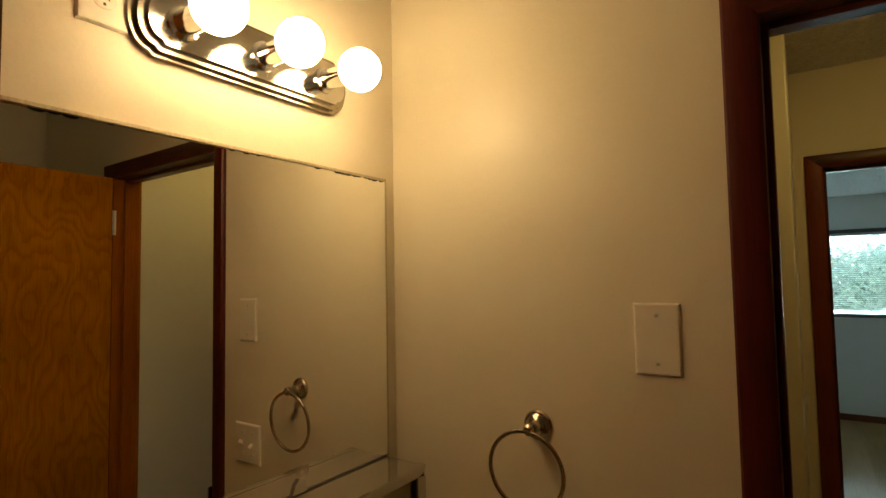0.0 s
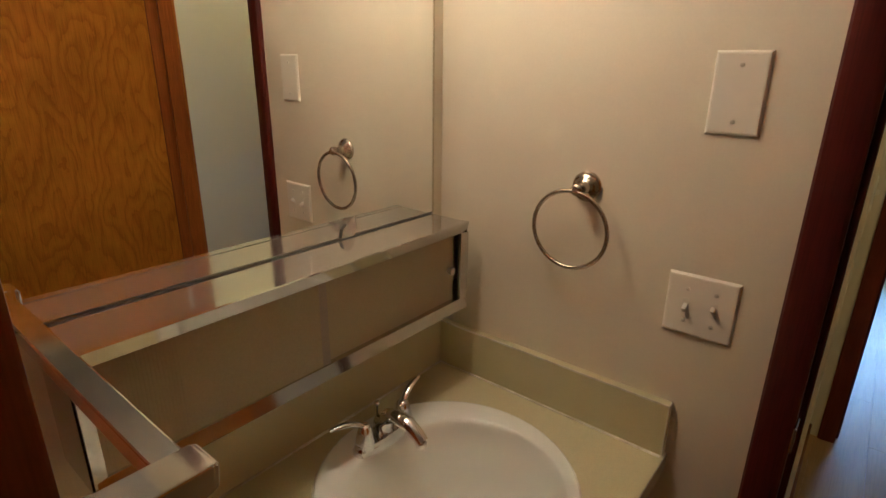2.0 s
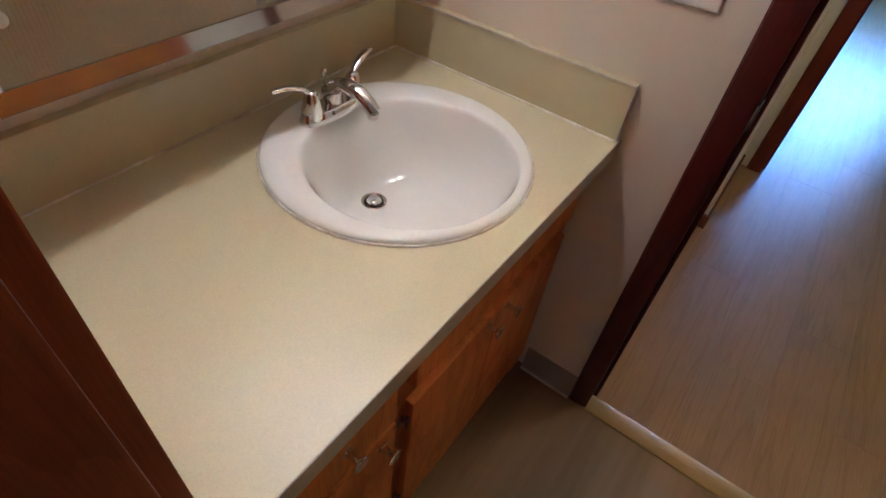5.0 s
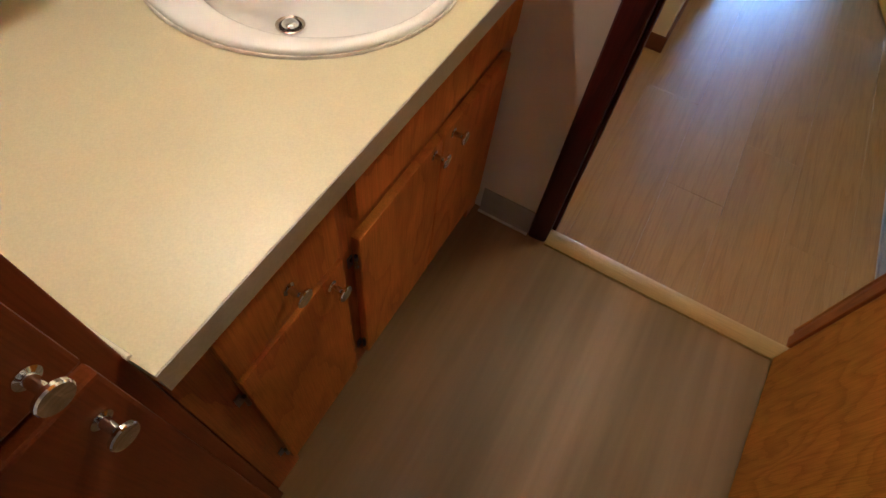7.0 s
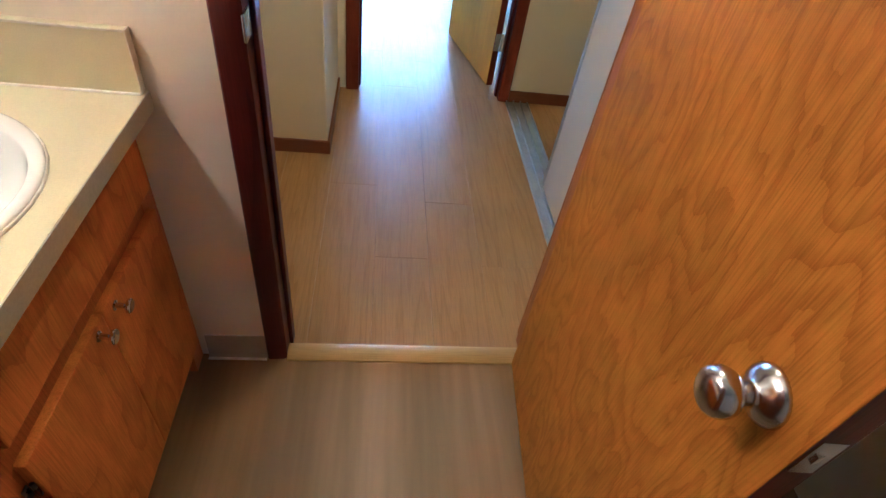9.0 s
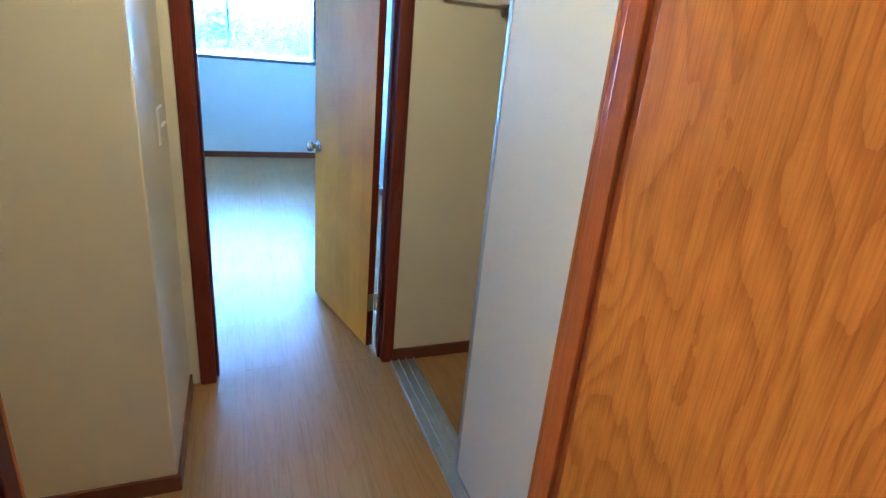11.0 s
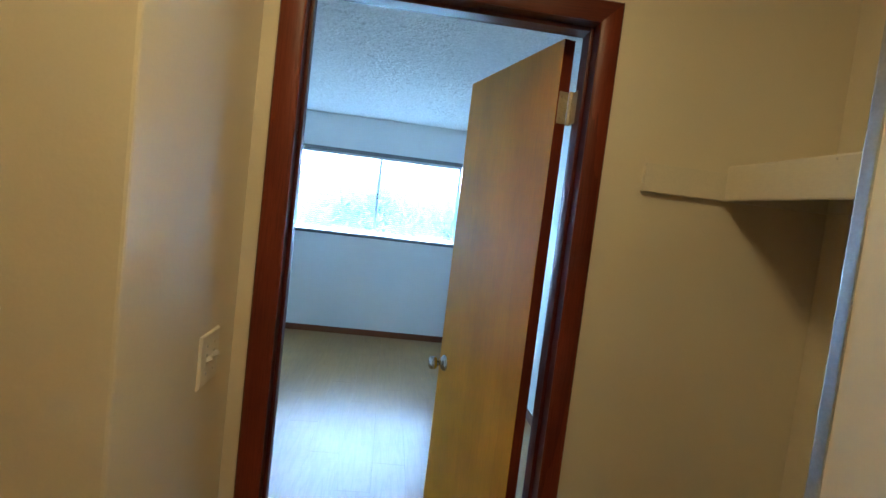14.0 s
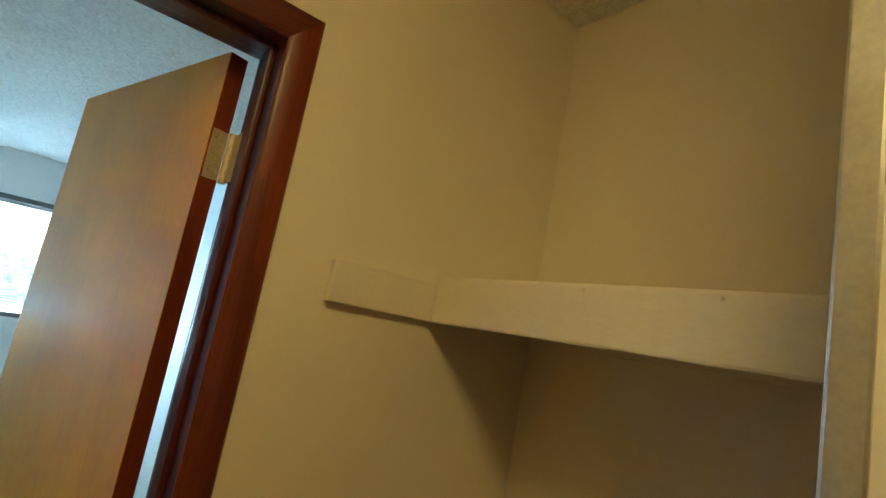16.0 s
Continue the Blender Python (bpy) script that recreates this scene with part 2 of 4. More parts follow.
ALU = mat("aluminium_track", (0.58, 0.58, 0.55), 0.40, 1.0, scale=20, rough_var=0.05, fine=0.1)
BRASS = mat("old_brass_hinge", (0.60, 0.52, 0.34), 0.5, 0.6, scale=30, rough_var=0.12, fine=0.2)
DARKHINGE = mat("dark_hinge_metal", (0.22, 0.20, 0.18), 0.3, 1.0, scale=30)
PLATE = mat("white_switch_plastic", (0.80, 0.745, 0.63), 0.3, color2=(0.78, 0.72, 0.60), scale=8)
IVORY = mat("ivory_plastic", (0.78, 0.73, 0.62), 0.28, scale=9)
SCREW = mat("painted_screw", (0.62, 0.57, 0.47), 0.35, 0.4, scale=60)
SLIDER = mat("tan_hardboard", (0.44, 0.375, 0.225), 0.42, color2=(0.40, 0.34, 0.20), scale=3, fine=0.06, fine_scale=300, bump=0.05, bump_scale=400)
DARK = mat("dark_gap", (0.03, 0.022, 0.015), 0.7, scale=20)
MIRRORBACK = mat("mirror_backing", (0.05, 0.04, 0.03), 0.6, scale=40)
COVE = mat("vinyl_cove_base", (0.40, 0.35, 0.275), 0.45, color2=(0.34, 0.295, 0.23), scale=9, fine=0.06)
SHELF = mat("painted_shelf_board", (0.76, 0.70, 0.565), 0.45, color2=(0.74, 0.68, 0.54), scale=6, stretch=(1, 0.3, 1), fine=0.04)
WINFRAME = mat("grey_window_frame", (0.16, 0.155, 0.15), 0.4, 0.3, scale=14)
SASH = mat("white_window_sash", (0.62, 0.64, 0.66), 0.4, 0.2, scale=14)
BLINDS = mat("white_blind_enamel", (0.78, 0.80, 0.80), 0.4, scale=10)
GRASS = mat("lawn", (0.10, 0.14, 0.045), 0.9, color2=(0.06, 0.09, 0.03), scale=3, fine=0.3, fine_scale=30)
BARK = mat("bark", (0.30, 0.27, 0.22), 0.9, scale=20, fine=0.2)
LEAF = mat("leaves", (0.36, 0.52, 0.47), 0.6, color2=(0.29, 0.44, 0.39), scale=2.0, fine=0.12, fine_scale=20)

m = bpy.data.materials.new("mirror_silver")
m.use_nodes = True
b = m.node_tree.nodes["Principled BSDF"]
b.inputs["Base Color"].default_value, b.inputs["Metallic"].default_value, b.inputs["Roughness"].default_value = (0.92, 0.93, 0.90, 1), 1.0, 0.006
MIRROR = m
m = bpy.data.materials.new("window_glass")
m.use_nodes = True
b = m.node_tree.nodes["Principled BSDF"]
b.inputs["Transmission Weight"].default_value, b.inputs["Roughness"].default_value, b.inputs["IOR"].default_value = 1.0, 0.0, 1.45
GLASS = m
m = bpy.data.materials.new("lit_bulb")
m.use_nodes = True
b = m.node_tree.nodes["Principled BSDF"]
b.inputs["Base Color"].default_value = (0.9, 0.88, 0.82, 1)
b.inputs["Emission Color"].default_value, b.inputs["Emission Strength"].default_value = (1.0, 0.70, 0.36, 1), 14.6
BULB = m

m = bpy.data.materials.new("lit_frosted_bowl")
m.use_nodes = True
b = m.node_tree.nodes["Principled BSDF"]
b.inputs["Base Color"].default_value = (0.85, 0.82, 0.74, 1)
b.inputs["Emission Color"].default_value, b.inputs["Emission Strength"].default_value = (1.0, 0.682, 0.215, 1), 4.15
DOME = m

nt = LEAF.node_tree
lb = nt.nodes["Principled BSDF"]
tr = nt.nodes.new("ShaderNodeBsdfTranslucent")
tr.inputs[0].default_value = (0.60, 0.82, 0.76, 1)
ms = nt.nodes.new("ShaderNodeMixShader")
ms.inputs[0].default_value = 0.62
nt.links.new(lb.outputs[0], ms.inputs[1]), nt.links.new(tr.outputs[0], ms.inputs[2])
nt.links.new(ms.outputs[0], nt.nodes["Material Output"].inputs[0])
m = bpy.data.materials.new("bright_haze")
m.use_nodes = True
b = m.node_tree.nodes["Principled BSDF"]
b.inputs["Base Color"].default_value, b.inputs["Roughness"].default_value = (0.8, 0.85, 0.9, 1), 1.0
b.inputs["Emission Color"].default_value, b.inputs["Emission Strength"].default_value = (0.40, 0.68, 1.0, 1), 2.0
HAZE = m

# ---- mesh helpers ----


def part(name, bm, material, parent=None, label="", smooth=False, angle=35):
    """Links a bmesh, given in world places, as one mesh object, under a thing or a part if one is given."""
    me = bpy.data.meshes.new(name)
    bmesh.ops.recalc_face_normals(bm, faces=bm.faces[:])
    bm.to_mesh(me)
    bm.free()
    me.materials.append(material)
    ob = new(name, me)
    if smooth:
        me.shade_smooth()
        me.set_sharp_from_angle(angle=radians(angle))
    if parent is not None:
        ob.parent = parent
        if parent.type == "EMPTY":
            ob.matrix_parent_inverse = Matrix.Translation(-parent.location)
    if label:
        tagged(ob, label)
    return ob


def thing(name, base, label, category, group="", kind=""):
    e = new(name)
    e.empty_display_size = 0.05
    e.location = base
    return tagged(e, label, category, group, kind)


def box(lo, hi, bevel=0.0, bm=None, m=None, seg=2):
    """A box between two corners, with rounded edges, added to bm."""
    one = bmesh.new()
    c = [(a + b) / 2 for a, b in zip(lo, hi)]
    s = [abs(b - a) for a, b in zip(lo, hi)]
    bmesh.ops.create_cube(one, size=1, matrix=Matrix.LocRotScale(c, None, s))
    if bevel:
        bmesh.ops.bevel(one, geom=one.edges[:], offset=min(bevel, min(s) * 0.45), segments=seg, profile=0.6, affect="EDGES")
    if m is not None:
        bmesh.ops.transform(one, matrix=m, verts=one.verts[:])
    if bm is None:
        return one
    join(bm, one)
    return bm


def join(bm, one):
    me = bpy.data.meshes.new("tmp")
    one.to_mesh(me)
    one.free()
    bm.from_mesh(me)
    bpy.data.meshes.remove(me)


def lathe(profile, m=None, seg=32, bm=None):
    """A turned shape about z from (radius, height) pairs, put at m."""
    one = bmesh.new()
    rings = []
    for r, z in profile:
        if r < 1e-5:
            rings.append([one.verts.new((0, 0, z))])
        else:
            rings.append([one.verts.new((r * math.cos(2 * math.pi * i / seg), r * math.sin(2 * math.pi * i / seg), z)) for i in range(seg)])
    for a, c in zip(rings, rings[1:]):
        for i in range(seg):
            j = (i + 1) % seg
            if len(a) == 1 and len(c) > 1:
                one.faces.new((a[0], c[i], c[j]))
            elif len(c) == 1 and len(a) > 1:
                one.faces.new((a[i], a[j], c[0]))
            elif len(a) > 1:
                one.faces.new((a[i], a[j], c[j], c[i]))
    if m is not None:
        bmesh.ops.transform(one, matrix=m, verts=one.verts[:])
    if bm is None:
        return one
    join(bm, one)
    return bm


def tube(points, radii, seg=14, closed=False, bm=None, flat=1.0):
    """A round bar along points, with a radius at each; flat squashes it along its own upright."""
    one = bmesh.new()
    pts = [Vector(p) for p in points]
    n = len(pts)
    rings = []
    for i, p in enumerate(pts):
        a = pts[(i - 1) % n] if closed or i else p
        c = pts[(i + 1) % n] if closed or i < n - 1 else p
        d = (c - a).normalized()
        up = Vector((0, 0, 1)) if abs(d.z) < 0.93 else Vector((0, 1, 0))
        u = d.cross(up).normalized()
        v = u.cross(d).normalized()
        r = radii[i] if hasattr(radii, "__len__") else radii
        rings.append([one.verts.new(p + r * (math.cos(2 * math.pi * k / seg) * u + flat * math.sin(2 * math.pi * k / seg) * v)) for k in range(seg)])
    for i in range(n if closed else n - 1):
        a, c = rings[i], rings[(i + 1) % n]
        for k in range(seg):
            one.faces.new((a[k], a[(k + 1) % seg], c[(k + 1) % seg], c[k]))
    if not closed:
        one.faces.new(rings[0][::-1]), one.faces.new(rings[-1])
    if bm is None:
        return one
    join(bm, one)
    return bm


def prism(outline, axis, lo, hi, bevel=0.0, bm=None):
    """An outline of (a, b) pairs drawn out along an axis; (a, b) are the other two axes in x, y, z order."""
    one = bmesh.new()

    def put(a, c, h):
        return {"x": (h, a, c), "y": (a, h, c), "z": (a, c, h)}[axis]
    f0 = one.faces.new([one.verts.new(put(a, c, lo)) for a, c in outline])
    f1 = one.faces.new([one.verts.new(put(a, c, hi)) for a, c in outline][::-1])
    k = len(outline)
    v0, v1 = list(f0.verts), list(f1.verts)[::-1]
    for i in range(k):
        one.faces.new((v0[(i + 1) % k], v0[i], v1[i], v1[(i + 1) % k]))
    if bevel:
        bmesh.ops.bevel(one, geom=[e for e in one.edges if e.calc_face_angle(0) > 0.6], offset=bevel, segments=2, profile=0.6, affect="EDGES")
    if bm is None:
        return one
    join(bm, one)
    return bm


def turned(axis, place):
    """The pose of a lathe whose axis z points along another axis, at a place."""
    r = {"x": (0, 90, 0), "-x": (0, -90, 0), "y": (-90, 0, 0), "-y": (90, 0, 0), "z": (0, 0, 0)}[axis]
    return pose(*place, *r)


def structure(name, bm, material, label, category="wall", parent=None, smooth=False):
    return tagged(part(name, bm, material, parent, smooth=smooth), label, category, kind="structure")

# ---- plan ----
H = 2.44             # ceilings
ZC = 0.823           # counter top
JL, JR = 0.765, 1.472    # bathroom doorway
BL, BR = 0.886, 1.622    # bedroom doorway
YB = 0.10            # hall face of the bathroom wall
YD = 1.65            # hall face of the bedroom wall
YD2 = 1.77           # bedroom face of it
YW = 6.34            # window wall
DH = 2.03            # door height
BX0, BX1 = -0.60, 2.36   # bedroom side walls
WX0, WX1, WZ0, WZ1 = 0.03, 1.92, 1.13, 2.05
SX = 0.785           # hall side wall
YK = 1.05            # near face of the corner block
CX = 1.705           # closet front
CB = 2.335           # closet back


def wall_with_hole(axis, lo, hi, a0, a1, h0, h1, z0, z1):
    """A wall from a0 to a1 with thickness lo..hi along the given normal axis and a hole h0..h1, z0..z1."""
    bm = bmesh.new()
    for p, q, r, s in ((a0, h0, 0, H), (h1, a1, 0, H), (h0, h1, z1, H), (h0, h1, 0, z0)):
        if q - p > 1e-4 and s - r > 1e-4:
            if axis == "y":
                box((p, lo, r), (q, hi, s), bm=bm)
            else:
                box((lo, p, r), (hi, q, s), bm=bm)
    return bm


structure("wall_mirror", box((-0.12, -2.42, 0), (0, 0, H)), WALL, "cream painted textured bathroom wall behind the mirror")
structure("wall_doorway", wall_with_hole("y", 0, YB, -1.42, CB, JL - 0.02, JR + 0.02, 0, DH + 0.02), WALL, "cream painted wall with the bathroom doorway")
structure("wall_bath_right", box((2.16, -2.42, 0), (2.28, 0, H)), WALL, "cream painted bathroom wall behind the open door")
structure("wall_bath_back", box((0, -2.42, 0), (2.16, -2.30, H)), WALL, "cream painted bathroom back wall")
structure("wall_hall_block", box((-1.42, YK, 0), (SX, YD, H), 0.006), HALLWALL, "cream painted corner of the hall with a light switch")
structure("wall_hall_end", box((-1.42, YB, 0), (-1.30, YK, H)), WALL, "cream painted wall that closes the hall")
structure("wall_bedroom_door", wall_with_hole("y", YD, YD2, BX0 - 0.12, CB + 0.12, BL - 0.02, BR + 0.02, 0, DH + 0.02), WALL, "cream painted wall with the bedroom doorway")
structure("wall_closet_back", box((CB, YB, 0), (CB + 0.12, YD, H)), WALL, "cream painted back wall of the closet")
structure("wall_bedroom_left", box((BX0 - 0.12, YD2, 0), (BX0, YW, H)), WALL2, "white painted bedroom side wall")
structure("wall_bedroom_right", box((BX1, YD2, 0), (BX1 + 0.12, YW, H)), WALL2, "white painted bedroom wall behind the door")
structure("wall_window", wall_with_hole("y", YW, YW + 0.14, BX0 - 0.12, BX1 + 0.12, WX0, WX1, WZ0, WZ1), WALL2, "white painted bedroom wall with a wide window")


def popcorn(x0, y0, x1, y1, z, step, deep=0.012):
    """A sprayed ceiling: an uneven sheet with small blobs hanging from it, closed above."""
    nx, ny = int((x1 - x0) / step), int((y1 - y0) / step)
    bm = bmesh.new()
    rows = []
    for j in range(ny + 1):
        row = []
        for i in range(nx + 1):
            x, y = x0 + (x1 - x0) * i / nx, y0 + (y1 - y0) * j / ny
            v = noise.noise(Vector((x * 31, y * 31, 3.1))) * 0.5 + noise.noise(Vector((x * 70, y * 70, 9.4))) * 0.5
            edge = i in (0, nx) or j in (0, ny)
            row.append(bm.verts.new((x, y, z - (0 if edge else max(0.0, v) * deep))))
        rows.append(row)
    for j in range(ny):
        for i in range(nx):
            bm.faces.new((rows[j][i], rows[j][i + 1], rows[j + 1][i + 1], rows[j + 1][i]))
    box((x0, y0, z + 0.02), (x1, y1, z + 0.14), bm=bm)
    return bm


structure("ceiling_bedroom", popcorn(BX0 - 0.12, YD2 - 0.1, BX1 + 0.12, YW + 0.14, H, 0.017, 0.024), CEIL, "white sprayed popcorn bedroom ceiling", "ceiling", smooth=True)
structure("ceiling_hall", popcorn(-1.42, 0.02, CB + 0.12, YD2 - 0.1, H, 0.02), CEIL, "white sprayed popcorn hall ceiling", "ceiling", smooth=True)
structure("ceiling_bath", popcorn(-0.12, -2.42, 2.28, 0.02, H, 0.03), CEIL, "white sprayed bathroom ceiling", "ceiling", smooth=True)
floor_bath = structure("floor_bathroom", box((-0.12, -2.42, -0.10), (2.28, 0.02, 0.0)), VINYL, "grey-brown wood-look sheet vinyl floor", "floor")
floor_main = structure("floor", box((BX0 - 0.12, YD, -0.12), (BX1 + 0.12, YW + 0.14, -0.010), bm=box((-1.42, 0.02, -0.12), (CB + 0.12, YD, -0.010))), DARK, "oak laminate plank floor of hall and bedroom", "floor")

# door casings, jambs and stops


def casing_set(name, x0, x1, y, side, mv, mh, label, left=0.055, right=0.055):
    """Moulded casing round a doorway on one face of a wall; side is -1 towards -y."""
    t = thing(name, (x0, y, 0), label, "door casing", kind="structure")

    def prof(inner, outer):
        d = 1 if outer > inner else -1
        w = abs(outer - inner)
        return [(inner, y), (inner, y + side * 0.007), (inner + d * w * 0.12, y + side * 0.012), (inner + d * w * 0.75, y + side * 0.016), (outer - d * 0.004, y + side * 0.014), (outer, y + side * 0.009), (outer, y)]
    w = 0.055

    def side_board(inner, outer):
        bm = prism(prof(inner, outer), "z", 0.0, DH)
        for v in bm.verts:
            if v.co.z > 1:
                v.co.z = DH + w * abs(v.co.x - inner) / abs(outer - inner)
        return bm
    if left > 0:
        part("side_casing", side_board(x0, x0 - left), mv, t, smooth=True)
    if right > 0:
        part("side_casing", side_board(x1, x1 + right), mv, t, smooth=True)
    o = [(y, DH), (y + side * 0.007, DH), (y + side * 0.012, DH + w * 0.12), (y + side * 0.016, DH + w * 0.75), (y + side * 0.014, DH + w - 0.004), (y + side * 0.009, DH + w), (y, DH + w)]
    bm = prism(o, "x", x0, x1)
    for v in bm.verts:
        f = (v.co.z - DH) / w
        v.co.x += -0.0006 - left * f if v.co.x < (x0 + x1) / 2 else 0.0006 + right * f
        v.co.z += 0.0004
    part("head_casing", bm, mh, t, smooth=True)
    return t


def jamb_set(name, x0, x1, y0, y1, mv, mh, stop_y, label, mr=None):
    t = thing(name, (x0, y0, 0), label, "door jamb", kind="structure")
    part("jamb", box((x0 - 0.02, y0, 0), (x0, y1, DH + 0.02), 0.0015), mv, t)
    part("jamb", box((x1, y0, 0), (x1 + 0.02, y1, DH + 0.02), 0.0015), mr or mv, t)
    part("head_jamb", box((x0, y0, DH), (x1, y1, DH + 0.02), 0.0015), mh, t)
    a, b2 = stop_y
    part("door_stop", box((x0, a, 0), (x0 + 0.011, b2, DH), 0.003), mv, t)
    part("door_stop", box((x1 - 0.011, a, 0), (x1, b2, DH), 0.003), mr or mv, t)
    part("head_stop", box((x0 + 0.011, a, DH - 0.011), (x1 - 0.011, b2, DH), 0.003), mh, t)
    return t


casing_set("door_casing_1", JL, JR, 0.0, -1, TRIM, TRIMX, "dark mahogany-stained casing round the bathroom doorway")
casing_set("door_casing_2", JL, JR, YB, 1, HALLTRIM, TRIMX, "stained casing on the hall side of the bathroom doorway, coloured lamp-lit orange-brown", left=0.055, right=0.045)
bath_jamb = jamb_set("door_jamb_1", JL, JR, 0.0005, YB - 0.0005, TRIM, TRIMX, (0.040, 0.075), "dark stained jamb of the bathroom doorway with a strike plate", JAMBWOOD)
part("strike_plate", box((JL - 0.001, -0.020, 0.935), (JL + 0.0045, 0.022, 0.984), 0.002), KNOBMETAL, bath_jamb, "chrome strike plate")
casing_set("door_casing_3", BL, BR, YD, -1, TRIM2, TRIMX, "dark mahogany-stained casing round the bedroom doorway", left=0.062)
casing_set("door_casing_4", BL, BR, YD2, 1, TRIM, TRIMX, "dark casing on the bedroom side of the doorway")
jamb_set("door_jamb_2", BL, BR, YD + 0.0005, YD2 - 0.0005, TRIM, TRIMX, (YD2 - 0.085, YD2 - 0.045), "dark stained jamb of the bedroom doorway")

# threshold and baseboards
o = [(-0.020, 0.0), (-0.019, 0.006), (-0.008, 0.014), (0.008, 0.018), (0.024, 0.016), (0.036, 0.010), (0.040, 0.0)]
structure("threshold", prism(o, "x", JL, JR), STRIP, "varnished oak threshold strip in the bathroom doorway", "threshold", smooth=True)


def baseboard(name, lo, hi, label, m=BASEB):
    return structure(name, box(lo, hi, 0.004), m, label, "baseboard")


baseboard("baseboard_block", (-1.3, YK - 0.011, -0.01), (SX + 0.011, YK, 0.062), "red-brown baseboard on the hall corner")
baseboard("baseboard_side", (SX, YK, -0.01), (SX + 0.011, YD - 0.017, 0.062), "red-brown baseboard on the hall side wall")
baseboard("baseboard_hall", (-1.3, YB, -0.01), (JL - 0.056, YB + 0.011, 0.062), "red-brown baseboard on the hall wall")
baseboard("baseboard_closet", (BR + 0.056, YD - 0.011, -0.01), (CB, YD, 0.062), "red-brown baseboard at the closet end")
baseboard("baseboard_closet_back", (CB - 0.011, YB, -0.01), (CB, YD - 0.012, 0.062), "red-brown baseboard at the closet back")
baseboard("baseboard_window", (BX0, YW - 0.011, -0.01), (BX1, YW, 0.07), "brown baseboard under the window")
baseboard("baseboard_bed_left", (BX0, YD2, -0.01), (BX0 + 0.011, YW - 0.012, 0.07), "brown baseboard on the bedroom side wall")
baseboard("baseboard_bed_right", (BX1 - 0.011, YD2, -0.01), (BX1, YW - 0.012, 0.07), "brown baseboard behind the bedroom door")
o = [(0, 0), (-0.014, 0), (-0.006, 0.010), (-0.004, 0.085), (-0.003, 0.09), (0, 0.09)]
structure("baseboard_cove", prism(o, "x", 0.548, JL - 0.056), COVE, "tan vinyl cove base below the switches", "baseboard", smooth=True)
structure("baseboard_caulk", box((0.548, -0.021, 0.0), (JL - 0.056, -0.013, 0.005), 0.002), CAULK, "light caulk bead along the vinyl cove base", "trim")

# ---- bathroom: vanity ----
SCX, SCY = 0.295, -0.335
CF, CE = 0.580, -0.912


def sink_slab():
    """The counter top with the round cut-out for the basin."""
    x0, x1, y0, y1, r = 0.0, CF - 0.002, CE, -0.0, 0.222
    angs = sorted({2 * math.pi * i / 72 for i in range(72)} | {math.atan2(cy - SCY, cx - SCX) % (2 * math.pi) for cx in (x0, x1) for cy in (y0, y1)})
    bm = bmesh.new()
    inner, outer = [[], []], [[], []]
    for a in angs:
        c, s = math.cos(a), math.sin(a)
        d = min([((x1 if c > 0 else x0) - SCX) / c if abs(c) > 1e-9 else 9, ((y1 if s > 0 else y0) - SCY) / s if abs(s) > 1e-9 else 9])
        for k, z in enumerate((ZC, ZC - 0.036)):
            inner[k].append(bm.verts.new((SCX + r * c, SCY + r * s, z)))
            outer[k].append(bm.verts.new((SCX + d * c, SCY + d * s, z)))
    n = len(angs)
    for i in range(n):
        j = (i + 1) % n
        bm.faces.new((inner[0][i], outer[0][i], outer[0][j], inner[0][j]))
        bm.faces.new((inner[1][i], inner[1][j], outer[1][j], outer[1][i]))
        bm.faces.new((inner[0][i], inner[0][j], inner[1][j], inner[1][i]))
        bm.faces.new((outer[0][i], outer[1][i], outer[1][j], outer[0][j]))
    return bm


top = thing("countertop", (0.29, -0.44, ZC), "almond laminate vanity countertop with backsplashes on two walls", "countertop")
part("slab", sink_slab(), LAMTOP, top)
part("front_edge", box((CF - 0.002, CE, ZC - 0.038), (CF, -0.001, ZC - 0.0006), 0.0005), LAMEDGE, top, "grey-tan laminate edge band")
part("backsplash", box((0.0, CE, ZC + 0.0005), (0.019, -0.0195, ZC + 0.115), 0.002), LAMTOP, top)
part("backsplash", box((0.0, -0.019, ZC + 0.0005), (CF - 0.008, 0.0, ZC + 0.115), 0.002), LAMTOP, top)
# Pale strips draw the laminate's bright gloss along the top and end edges.
part("backsplash_trim", box((0.019, -0.0205, ZC + 0.112), (CF - 0.007, -0.018, ZC + 0.1162), 0.0008), CAULK, top, "pale strip standing in for the gloss of the backsplash edge")
part("backsplash_trim", box((CF - 0.008, -0.0205, ZC + 0.001), (CF - 0.0055, -0.0005, ZC + 0.1162), 0.0008), CAULK, top)
part("caulk_bead", tube([(0.021, CE + 0.01, ZC + 0.001), (0.021, -0.021, ZC + 0.001)], 0.0025, 8), CAULK, top)
part("caulk_bead", tube([(0.021, -0.021, ZC + 0.001), (CF - 0.008, -0.021, ZC + 0.001)], 0.003, 8), CAULK, top)
part("caulk_bead", tube([(0.05, CE + 0.001, ZC + 0.001), (CF - 0.03, CE + 0.001, ZC + 0.001)], 0.003, 8), CAULK, top)

vanity = thing("vanity_cabinet", (0.27, -0.44, 0), "orange-stained plywood vanity cabinet with drawers, doors and chrome knobs", "cabinet")
part("back_panel", box((0.0, CE + 0.022, 0.09), (0.018, -0.022, ZC - 0.045)), CABDARK, vanity)
part("side_panel", box((0.0, CE + 0.002, 0.09), (0.510, CE + 0.020, ZC - 0.040)), CABDARK, vanity)
part("side_panel", box((0.0, -0.020, 0.0), (0.510, -0.002, ZC - 0.040)), CABDARK, vanity)
